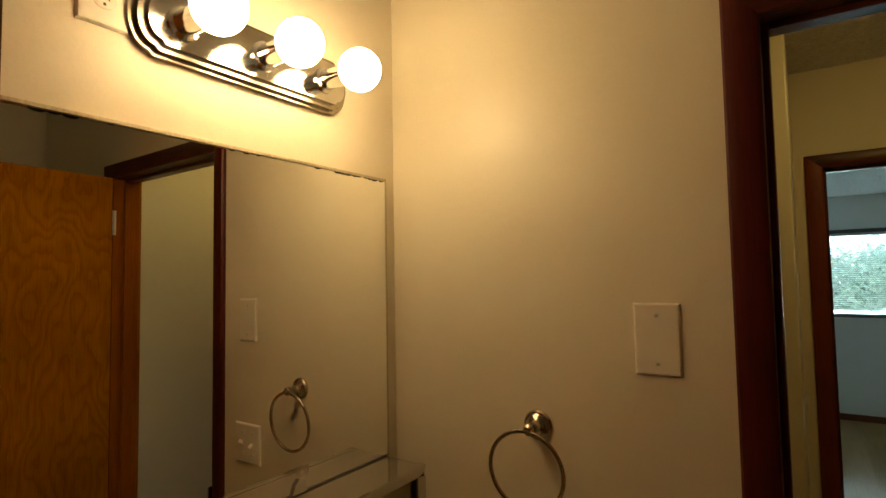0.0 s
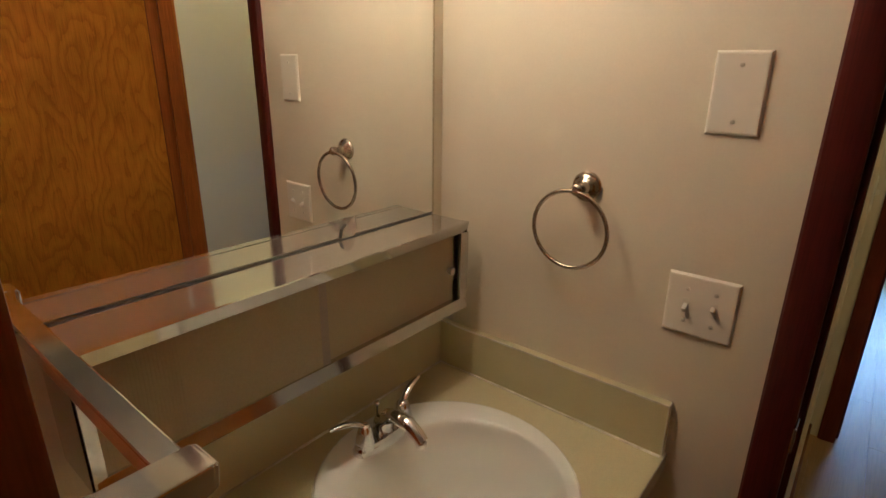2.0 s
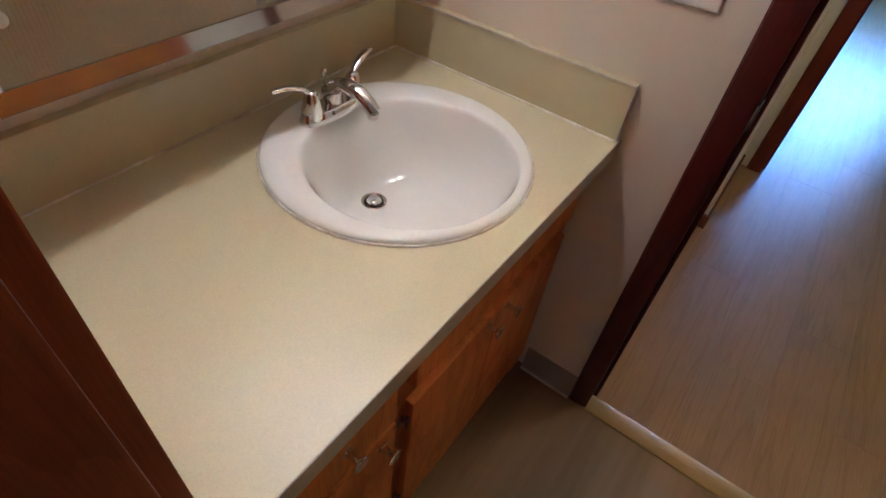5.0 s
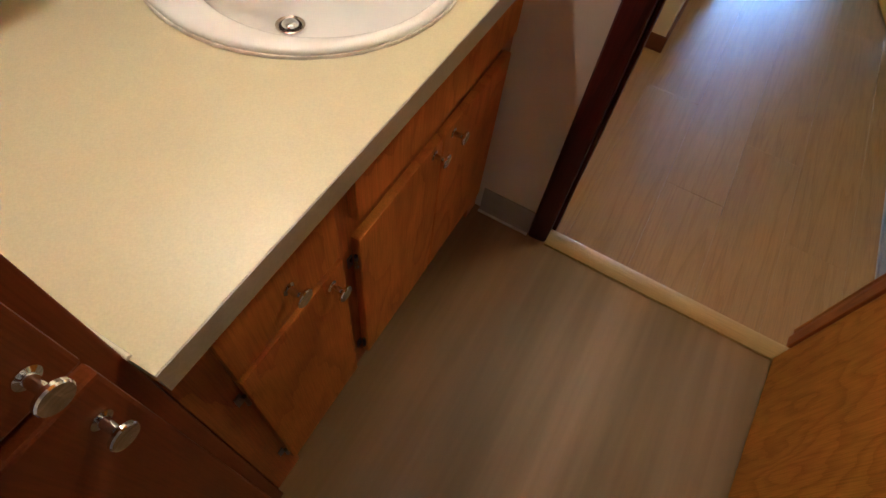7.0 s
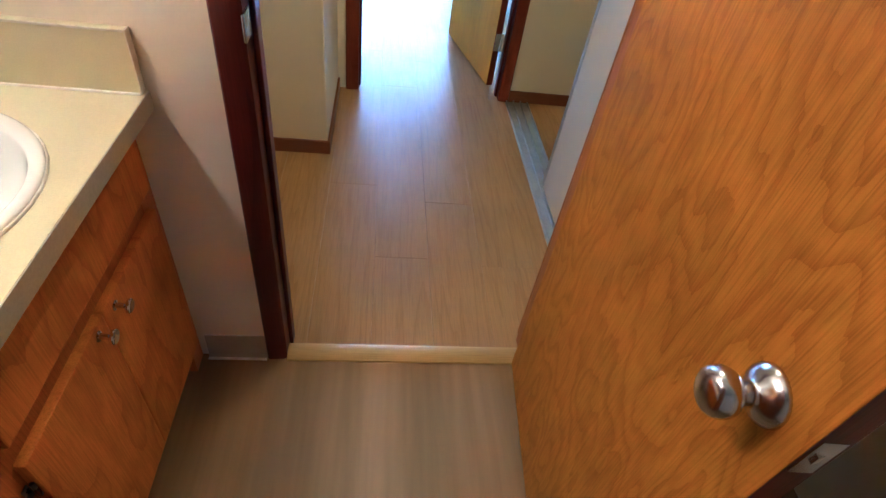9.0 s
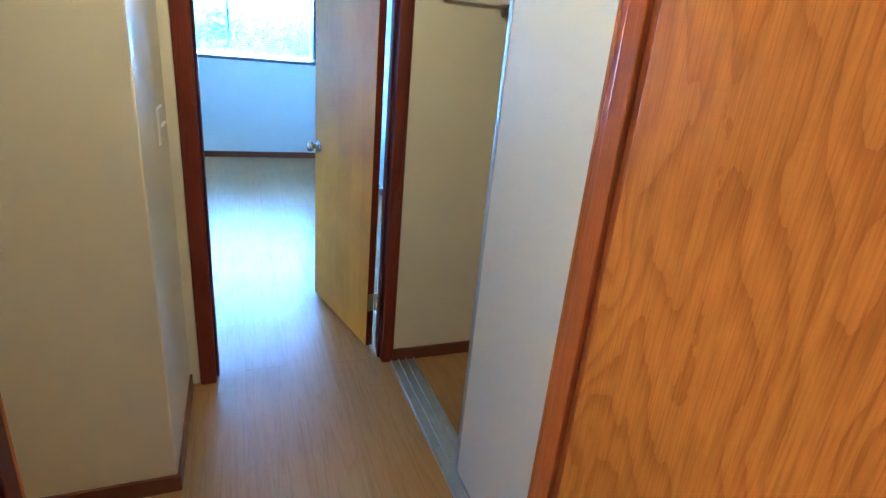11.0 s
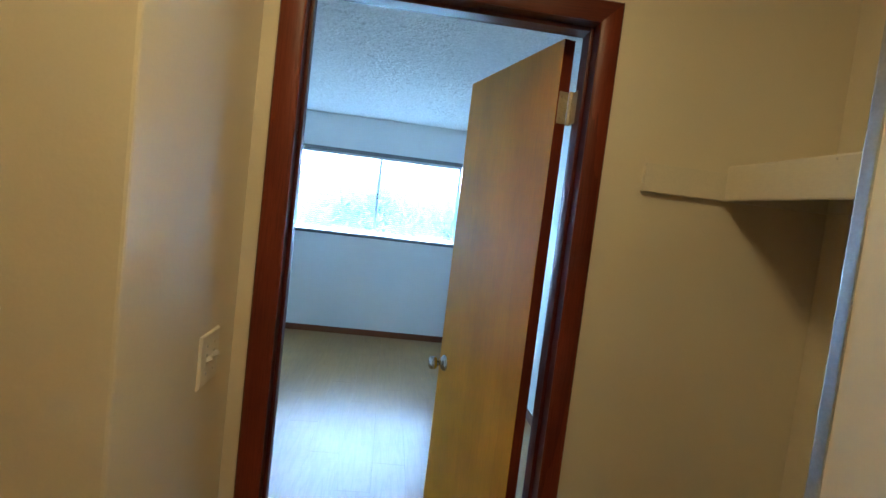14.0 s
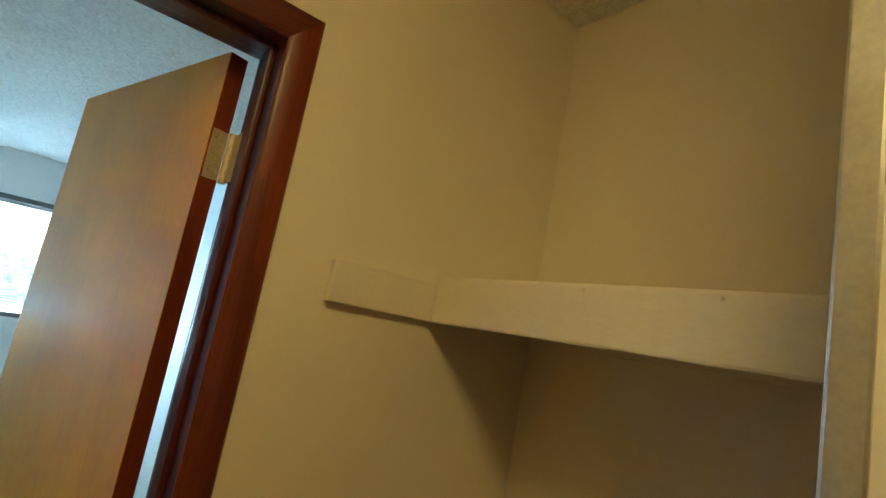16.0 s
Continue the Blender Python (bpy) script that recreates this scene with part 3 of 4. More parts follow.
part("bottom_shelf", box((0.018, CE + 0.022, 0.09), (0.510, -0.022, 0.108)), CABDARK, vanity)
part("toe_kick", box((0.470, CE + 0.002, 0.0), (0.488, -0.022, 0.089)), CABDARK, vanity)
for nm, lo, hi in (("frame_stile", (0.510, -0.910, 0.0), (0.5295, -0.838, ZC - 0.039)), ("frame_stile", (0.510, -0.640, 0.112), (0.5290, -0.578, ZC - 0.075)), ("frame_stile", (0.510, -0.060, 0.0), (0.5300, -0.002, ZC - 0.039)),
                   ("frame_rail", (0.510, -0.838, 0.742), (0.5285, -0.060, ZC - 0.039)), ("frame_rail", (0.510, -0.838, 0.565), (0.5285, -0.060, 0.64)), ("frame_rail", (0.510, -0.838, 0.062), (0.5285, -0.060, 0.118))):
    part(nm, box(lo, hi, 0.001), CABDARK, vanity)


def mushroom_knob(x, y, z, parent, r=0.0138):
    """A chrome knob with a thin neck, a dished face and a faceted rim, pointing along +x."""
    bm = lathe([(0.010, 0), (0.010, 0.0015), (0.0055, 0.003), (0.0048, 0.017), (0.008, 0.021), (r, 0.0235), (r, 0.0265), (r * 0.92, 0.028), (r * 0.5, 0.0268), (0, 0.026)], turned("x", (x, y, z)), 20)
    return part("knob", bm, CHROME, parent, "chrome knob", smooth=True, angle=25)


def front(name, y0, y1, z0, z1, knob, hinges=(), x=0.530, parent=None, m=None):
    p = part(name, box((x, y0, z0), (x + 0.018, y1, z1), 0.004), m or CABWOOD, parent or vanity)
    for ky, kz in knob:
        mushroom_knob(x + 0.018, ky, kz, p)
    for hy, hz in hinges:
        bm = tube([(x + 0.010, hy, hz - 0.018), (x + 0.010, hy, hz + 0.018)], 0.0035, 8)
        box((x + 0.0005, hy - 0.012, hz - 0.015), (x + 0.003, hy, hz + 0.015), bm=bm)
        part("hinge", bm, DARKHINGE, p, "small dark metal hinge", smooth=True)
    return p


front("drawer_front", -0.852, -0.632, 0.600, 0.752, [(-0.738, 0.667)])
front("drawer_front", -0.587, -0.045, 0.627, 0.752, [])
front("door", -0.852, -0.630, 0.115, 0.585, [(-0.664, 0.556)], [(-0.855, 0.515), (-0.855, 0.17)])
front("door", -0.588, -0.3245, 0.115, 0.579, [(-0.358, 0.560)], [(-0.591, 0.515), (-0.591, 0.17)])
front("door", -0.3225, -0.045, 0.115, 0.579, [(-0.288, 0.557)], [(-0.042, 0.515), (-0.042, 0.17)])

# ---- bathroom: basin and faucet ----
basin = thing("sink_basin", (SCX, SCY, ZC), "round white porcelain drop-in sink basin with a chrome drain", "sink")


def bowl():
    bm = bmesh.new()
    rings = []
    prof = [(0, .220, -.03), (0, .2205, -.001), (0, .2345, .0005), (0, .2365, .003), (0, .2355, .0065), (.0003, .232, .0095), (.001, .226, .0108), (.008, .212, .0102), (.020, .198, .0088), (.0255, .192, .0078), (.0282, .1885, .0055), (.0295, .1855, .0005), (.0305, .182, -.008), (.031, .172, -.034),
            (.026, .160, -.066), (.014, .140, -.098), (-.003, .112, -.121), (-.025, .080, -.136), (-.045, .050, -.144), (-.056, .030, -.148), (-.058, .0235, -.149), (-.058, .0225, -.165)]
    seg = 72
    for dx, r, z in prof:
        rings.append([bm.verts.new((SCX + dx + r * math.cos(2 * math.pi * i / seg), SCY + r * math.sin(2 * math.pi * i / seg), ZC + z)) for i in range(seg)])
    for a, c in zip(rings, rings[1:]):
        for i in range(seg):
            bm.faces.new((a[i], a[(i + 1) % seg], c[(i + 1) % seg], c[i]))
    return bm


part("bowl", bowl(), PORC, basin, smooth=True, angle=80)
part("rim_caulk", tube([(SCX + 0.2375 * math.cos(a / 40 * 2 * math.pi), SCY + 0.2375 * math.sin(a / 40 * 2 * math.pi), ZC + 0.001) for a in range(40)], 0.003, 6, True), CAULK, basin, smooth=True)
DX, DY, DZ = SCX - 0.058, SCY, ZC - 0.149
drain = part("drain_ring", lathe([(0.0226, -0.012), (0.0226, 0.0), (0.0255, 0.0025), (0.0235, 0.0035), (0.0195, 0.001), (0.018, -0.004), (0.018, -0.02), (0, -0.02)], pose(DX, DY, DZ), 36), NICKEL, basin, "chrome drain ring", smooth=True)
part("stopper", lathe([(0.004, -0.02), (0.004, -0.004), (0.0145, -0.002), (0.0150, 0.001), (0.012, 0.004), (0.006, 0.0055), (0, 0.0058)], pose(DX, DY, DZ + 0.003), 28), CHROME, drain, smooth=True)

faucet = thing("faucet", (0.135, -0.33, ZC + 0.015), "chrome centerset faucet with two lever handles on the basin rim", "faucet")
FX, FY, FZ = 0.132, -0.330, ZC + 0.0105


def oval_base(rx, ry, z0, z1, shrink):
    bm = bmesh.new()
    rings = []
    for k, (s, z) in enumerate(((1, z0), (1, z0 + 0.006), (shrink + 0.08, z0 + 0.012), (shrink, z1))):
        ring = []
        for i in range(40):
            a = 2 * math.pi * i / 40
            c, q = math.cos(a), math.sin(a)
            ring.append(bm.verts.new((FX + s * rx * math.copysign(abs(c) ** 0.8, c), FY + (ry - rx + s * rx) * math.copysign(abs(q) ** 0.75, q), z)))
        rings.append(ring)
    for a, c in zip(rings, rings[1:]):
        for i in range(40):
            bm.faces.new((a[i], a[(i + 1) % 40], c[(i + 1) % 40], c[i]))
    bm.faces.new(rings[-1])
    return bm


part("base", oval_base(0.027, 0.078, FZ, FZ + 0.020, 0.80), CHROME, faucet, smooth=True, angle=50)
part("spout", tube([(FX - 0.004, FY, FZ + 0.010), (FX - 0.002, FY, FZ + 0.034), (FX + 0.010, FY, FZ + 0.053), (FX + 0.034, FY, FZ + 0.064), (FX + 0.062, FY, FZ + 0.062), (FX + 0.086, FY, FZ + 0.050), (FX + 0.100, FY, FZ + 0.038)],
                   [0.024, 0.022, 0.019, 0.0165, 0.0155, 0.0145, 0.0135], 20, flat=0.82), CHROME, faucet, smooth=True, angle=60)
part("aerator", lathe([(0.0095, 0), (0.0105, 0.004), (0.0105, 0.010), (0, 0.010)], pose(FX + 0.097, FY, FZ + 0.026), 20), CHROME, faucet, smooth=True)
rod = part("lift_rod", tube([(FX - 0.020, FY, FZ + 0.01), (FX - 0.020, FY, FZ + 0.066)], 0.0024, 10), CHROME, faucet, smooth=True)
part("lift_knob", lathe([(0.002, 0), (0.0055, 0.003), (0.006, 0.007), (0.004, 0.011), (0, 0.012)], pose(FX - 0.020, FY, FZ + 0.064), 16), CHROME, rod, smooth=True)
for s in (-1, 1):
    hy = FY + s * 0.052
    hb = part("handle_hub", lathe([(0.0205, 0.004), (0.021, 0.012), (0.0185, 0.026), (0.0150, 0.040), (0.0125, 0.052), (0.009, 0.058), (0, 0.060)], pose(FX, hy, FZ), 26), CHROME, faucet, smooth=True, angle=60)
    part("lever", tube([(FX, hy - s * 0.004, FZ + 0.048), (FX - 0.004, hy + s * 0.012, FZ + 0.064), (FX - 0.009, hy + s * 0.032, FZ + 0.073), (FX - 0.014, hy + s * 0.052, FZ + 0.076), (FX - 0.018, hy + s * 0.068, FZ + 0.074)],
                       [0.0075, 0.0085, 0.0088, 0.0082, 0.0055], 14, flat=0.6), CHROME, hb, smooth=True, angle=60)

# ---- bathroom: linen cabinet and its towel bar ----
LX, LY = 0.535, -0.913
linen = thing("linen_cabinet", (0.27, -1.25, 0), "tall dark-stained wooden linen cabinet beside the vanity", "cabinet")
part("carcass", box((0.0, -1.62, 0.0), (LX - 0.012, LY, H - 0.002), 0.001), LINENWOOD, linen)
for nm, lo, hi in (("frame_stile", (LX - 0.012, LY - 0.030, 0), (LX + 0.010, LY, H - 0.002)), ("frame_stile", (LX - 0.012, -1.62, 0), (LX + 0.010, -1.58, H - 0.002)), ("frame_rail", (LX - 0.012, -1.58, 0.0), (LX + 0.010, LY - 0.03, 0.11)),
                   ("frame_rail", (LX - 0.012, -1.58, 0.855), (LX + 0.010, LY - 0.03, 0.895)), ("frame_rail", (LX - 0.012, -1.58, 2.30), (LX + 0.010, LY - 0.03, H - 0.002))):
    part(nm, box(lo, hi, 0.002), LINENWOOD, linen)
for y0, y1, ky in ((-1.250, LY - 0.020, LY - 0.046), (-1.59, -1.255, -1.56)):
    front("door", y0, y1, 0.885, 2.32, [(ky, 0.918)], x=LX + 0.010, parent=linen, m=LINENWOOD)
    front("door", y0, y1, 0.09, 0.862, [(ky, 0.812)], x=LX + 0.010, parent=linen, m=LINENWOOD)

bar = thing("towel_bar", (0.30, LY, 1.30), "square chrome towel bar mounted on the linen cabinet side", "towel bar")
for px, nm in ((0.502, "post"), (0.105, "post")):
    bm = bmesh.new()
    rings = []
    for y, hz0, hz1, hw in ((LY, 1.248, 1.318, 0.020), (LY + 0.004, 1.250, 1.317, 0.0195), (LY + 0.012, 1.266, 1.314, 0.0165), (LY + 0.022, 1.278, 1.312, 0.0155), (LY + 0.077, 1.289, 1.312, 0.0150), (LY + 0.081, 1.291, 1.310, 0.0135)):
        rings.append([bm.verts.new(p) for p in ((px - hw * 0.72, y, hz0), (px + hw * 0.72, y, hz0), (px + hw, y, hz1), (px - hw, y, hz1))])
    for a, c in zip(rings, rings[1:]):
        for i in range(4):
            bm.faces.new((a[i], a[(i + 1) % 4], c[(i + 1) % 4], c[i]))
    bm.faces.new(rings[0][::-1]), bm.faces.new(rings[-1])
    bmesh.ops.bevel(bm, geom=bm.edges[:], offset=0.0015, segments=2, affect="EDGES")
    part(nm, bm, CHROME, bar, smooth=True, angle=30)
part("rail", box((0.105, LY + 0.052, 1.294), (0.490, LY + 0.072, 1.311), 0.0015), CHROME, bar)

# ---- bathroom: mirror, cabinet below it, light bar ----
MY0, MY1, MZ0, MZ1 = CE - 0.012, -0.045, 1.219, 1.842
mirror = thing("wall_mirror_plate", (0, -0.45, MZ0), "large frameless wall mirror with worn silver edges", "mirror")
part("backing", box((0.0005, MY0, MZ0), (0.004, MY1, MZ1)), MIRRORBACK, mirror)
part("glass", prism([(0.0042, MY0), (0.0055, MY0), (0.0122, MY1 - 0.001), (0.0042, MY1 - 0.001)], "z", MZ0, MZ1 - 0.001), MIRROR, mirror)
part("top_channel", box((0.0005, MY0, MZ1 - 0.003), (0.0135, MY1 + 0.002, MZ1 + 0.003), 0.001), BRASS, mirror, "thin tarnished metal edge channel")
part("side_channel", box((0.0005, MY1 - 0.002, MZ0), (0.0135, MY1 + 0.002, MZ1 - 0.0035), 0.001), BRASS, mirror)
part("bottom_channel", prism([(0.0058, MY0), (0.0085, MY0), (0.0152, MY1 - 0.003), (0.0124, MY1 - 0.003)], "z", MZ0 + 0.0003, MZ0 + 0.0026, 0.0004), DARKHINGE, mirror, "dark worn edge strip")
rnd = random.Random(4)
for i in range(26):
    y = MY1 - 0.004 - rnd.random() * (0.16 if i < 15 else 0.72)
    r = 0.002 + 0.0035 * rnd.random()
    part("desilvered_spot", lathe([(0, 0.0002), (r, 0.0003), (r, 0.0004), (0, 0.0005)], turned("x", (0.0122 + (y - MY1) * 0.0079, y, MZ1 - 0.003)) @ Matrix.Diagonal((0.8, 2.2, 1, 1)), 10), MIRRORBACK, mirror)

part("mirror_clip", prism([(-0.318, 1.2205), (-0.282, 1.2205), (-0.290, 1.240), (-0.302, 1.246), (-0.312, 1.238)], "x", 0.0075, 0.0150, 0.001), CHROME, mirror, "small chrome mirror clip")
medcab = thing("mirror_cabinet", (0.0, -0.43, 1.0), "low stainless steel cabinet with tan sliding doors under the mirror", "cabinet")
KY0, KY1, KZ0, KZ1, KX = -0.810, -0.052, 1.018, 1.2185, 0.122
part("top_panel", box((0.0005, KY0, KZ1 - 0.004), (KX - 0.004, KY1, KZ1), 0.0008), STEELTOP, medcab)
part("bottom_panel", box((0.0005, KY0, KZ0), (KX - 0.004, KY1, KZ0 + 0.003)), STEEL, medcab)
part("side_panel", box((0.0005, KY1 - 0.003, KZ0 + 0.003), (KX - 0.004, KY1, KZ1 - 0.004)), STEEL, medcab)
part("side_panel", box((0.0005, KY0, KZ0 + 0.003), (KX - 0.004, KY0 + 0.003, KZ1 - 0.004)), STEEL, medcab)
part("top_rail", prism([(KX - 0.018, KZ1 - 0.022), (KX - 0.006, KZ1 - 0.022), (KX - 0.0005, KZ1 - 0.001), (KX - 0.0015, KZ1 + 0.001), (KX - 0.018, KZ1 + 0.001)], "y", KY0, KY1, 0.0006), STEEL, medcab)
part("bottom_rail", prism([(KX - 0.018, KZ0 + 0.024), (KX - 0.006, KZ0 + 0.024), (KX - 0.0005, KZ0), (KX - 0.0015, KZ0 - 0.001), (KX - 0.018, KZ0 - 0.001)], "y", KY0, KY1, 0.0006), STEEL, medcab)
for y_out, y_in in ((KY1, KY1 - 0.020), (KY0, KY0 + 0.016)):
    part("stile", prism([(KX - 0.018, y_in), (KX - 0.006, y_in), (KX - 0.001, y_out), (KX - 0.018, y_out)], "z", KZ0 + 0.0245, KZ1 - 0.0225, 0.0006), STEEL, medcab)
part("back_panel", box((0.0005, KY0 + 0.003, KZ0 + 0.003), (0.002, KY1 - 0.003, KZ1 - 0.004)), IVORY, medcab)
d1 = part("sliding_door", box((KX - 0.022, -0.465, KZ0 + 0.024), (KX - 0.019, KY1 - 0.030, KZ1 - 0.020), 0.0006), SLIDER, medcab)
d2 = part("sliding_door", box((KX - 0.014, KY0 + 0.014, KZ0 + 0.024), (KX - 0.010, -0.437, KZ1 - 0.020), 0.0006), SLIDER, medcab)
part("edge_strip", box((KX - 0.0145, -0.452, KZ0 + 0.024), (KX - 0.0092, -0.436, KZ1 - 0.020), 0.0006), COVE, d2, "tan plastic edge strip")
for dd, ky, kx in ((d1, -0.098, KX - 0.019), (d2, -0.770, KX - 0.010)):
    part("finger_knob", lathe([(0.006, 0), (0.006, 0.004), (0.009, 0.008), (0.0085, 0.013), (0.005, 0.0155), (0, 0.016)], turned("x", (kx, ky, 1.115)), 18), IVORY, dd, "ivory plastic finger knob", smooth=True)
for i in range(22):
    part("rib", box((KX - 0.0112, KY0 + 0.018 + i * 0.005, KZ0 + 0.028), (KX - 0.0094, KY0 + 0.0205 + i * 0.005, KZ1 - 0.024)), SLIDER, d2)

lamp = thing("vanity_light_bar", (0, -0.395, 2.012), "chrome vanity light bar with three lit round globe bulbs", "wall light")
LYC, LZC = -0.395, 2.012


def bar_outline(hl, hh, rr):
    """A bar with straight sides, a small step and round ends, as (y, z) pairs."""
    pts = []
    for s in (1, -1):
        pts.append((LYC + s * hl, LZC - s * hh))
        for i in range(13):
            a = -math.pi / 2 + math.pi * i / 12
            pts.append((LYC + s * (hl + 0.006 + rr * 0.62 * math.cos(a)), LZC + s * rr * math.sin(a)))
        pts.append((LYC + s * hl, LZC + s * hh))
    return pts


part("wall_plate", prism(bar_outline(0.185, 0.056, 0.049), "x", 0.0005, 0.012, 0.003), BRUSHED, lamp, smooth=True, angle=40)
part("middle_step", prism(bar_outline(0.180, 0.050, 0.043), "x", 0.012, 0.022, 0.003), BRUSHED, lamp, smooth=True, angle=40)
part("face_plate", prism(bar_outline(0.174, 0.041, 0.034), "x", 0.022, 0.031, 0.003), CHROME, lamp, smooth=True, angle=40)
for y in (-0.249, -0.394, -0.543):
    sk = part("socket", lathe([(0.026, 0), (0.026, 0.004), (0.0205, 0.007), (0.0195, 0.012), (0.0195, 0.058), (0.0185, 0.062), (0.0165, 0.062), (0.0165, 0.020)], turned("x", (0.031, y, LZC)), 26), CHROME, lamp, smooth=True, angle=40)
    r = 0.0405
    prof = [(0.013, 0.0), (0.013, 0.010)] + [(r * math.sin(a), 0.010 + r * 0.94 - r * math.cos(a)) for a in [math.pi * (0.12 + 0.88 * i / 18) for i in range(19)]]
    prof[-1] = (0, prof[-1][1])
    part("bulb", lathe(prof, turned("x", (0.0766, y, LZC)), 32), BULB, sk, "glowing white globe bulb", smooth=True, angle=80)


def plate(name, place, normal, w, h, label, toggles=(), screws=(), outlet=False, group=""):
    """A bevelled wall plate centred at a place; normal is 'x', '-y' or such."""
    m = {"-y": pose(*place, 90, 0, 0), "x": pose(*place, 90, 0, 90)}[normal]
    t = thing(name, place, label, "wall plate", group)
    bm = bmesh.new()
    rings = []
    for s, z in ((0, 0), (0, 0.002), (0.003, 0.0055), (0.006, 0.006)):
        rings.append([bm.verts.new((a * (w / 2 - s), c * (h / 2 - s), z)) for a, c in ((-1, -1), (1, -1), (1, 1), (-1, 1))])
    for a, c in zip(rings, rings[1:]):
        for i in range(4):
            bm.faces.new((a[i], a[(i + 1) % 4], c[(i + 1) % 4], c[i]))
    bm.faces.new(rings[-1]), bm.faces.new(rings[0][::-1])
    bmesh.ops.transform(bm, matrix=m, verts=bm.verts[:])
    part("cover", bm, PLATE, t)
    for sx, sy in screws:
        part("screw", lathe([(0.0034, 0.0055), (0.0034, 0.0068), (0.0022, 0.0076), (0, 0.0078)], m @ pose(sx, sy, 0), 12), SCREW, t, smooth=True)
    for tx, up in toggles:
        part("toggle_frame", box((tx - 0.0055, -0.0125, 0.0058), (tx + 0.0055, 0.0125, 0.0066), 0.0004, m=m), IVORY, t)
        part("toggle", box((-0.0035, -0.0045, 0.0), (0.0035, 0.0045, 0.014), 0.0012, m=m @ pose(tx, 0.0, 0.005, -32 * up, 0, 0)), PLATE, t, "white toggle lever")
    if outlet:
        for oy in (0.0195, -0.0195):
            f2 = part("receptacle", lathe([(0.0165, 0.0058), (0.0165, 0.0072), (0.0155, 0.0076), (0, 0.0076)], m @ pose(0, oy, 0) @ Matrix.Diagonal((1, 0.82, 1, 1)), 24), IVORY, t, smooth=True)
            for ox in (-0.006, 0.006):
                part("slot", box((ox - 0.001, oy - 0.001, 0.0075), (ox + 0.001, oy + 0.006, 0.0079), m=m), DARK, f2)
            part("slot", lathe([(0.0022, 0.0075), (0.0022, 0.0079), (0, 0.0079)], m @ pose(0, oy - 0.007, 0), 10), DARK, f2)
    return t


plate("switch_plate", (0.591, 0, 1.141), "-y", 0.116, 0.114, "white two-gang toggle switch plate above the counter", [(-0.023, -1), (0.023, 1)],
      [(-0.023, 0.030), (0.023, 0.030), (-0.023, -0.030), (0.023, -0.030)])
plate("blank_plate", (0.590, 0, 1.501), "-y", 0.078, 0.126, "white blank single-gang wall plate", (), [(0, 0.042), (0, -0.042)])
plate("outlet_plate", (0, -0.645, 2.035), "x", 0.070, 0.115, "white electrical outlet plate beside the light bar", outlet=True, screws=[(0, 0)])
plate("hall_switch_plate", (SX, 1.455, 1.130), "x", 0.116, 0.114, "cream painted two-gang switch plate in the hall", [(-0.023, 1), (0.023, 1)], [(-0.023, 0.030), (0.023, 0.030), (-0.023, -0.030), (0.023, -0.030)])

ring = thing("towel_ring", (0.360, 0, 1.323), "brushed nickel towel ring hanging on a round wall rose", "towel ring")
part("rose", lathe([(0.029, 0), (0.029, 0.004), (0.0265, 0.0075), (0.022, 0.009), (0.019, 0.013), (0.012, 0.017), (0.009, 0.024), (0.0085, 0.036), (0.011, 0.040), (0.011, 0.049), (0.007, 0.053), (0, 0.054)], turned("-y", (0.360, 0, 1.323)), 36), NICKEL, ring, smooth=True)
R = 0.0755
part("ring", tube([(0.352 + R * math.sin(2 * math.pi * i / 64), -0.046 - 0.004 * math.cos(2 * math.pi * i / 64), 1.3205 - R + R * math.cos(2 * math.pi * i / 64)) for i in range(64)], 0.0042, 12, True), NICKEL, ring, smooth=True)

# ---- doors ----


def round_knob(m, parent, material):
    """A door knob on a domed rose, drawn out along z of m."""
    k = part("rose", lathe([(0.033, 0), (0.033, 0.003), (0.031, 0.007), (0.024, 0.013), (0.015, 0.017), (0.0125, 0.020), (0.0125, 0.022)], m, 32), material, parent, "satin metal rose", smooth=True, angle=50)
    part("door_knob", lathe([(0.0120, 0.016), (0.0120, 0.030), (0.016, 0.034), (0.0235, 0.040), (0.0265, 0.048), (0.0265, 0.054), (0.0245, 0.061), (0.019, 0.0655), (0.008, 0.067), (0, 0.067)], m, 32), material, k, "satin metal knob", smooth=True, angle=60)


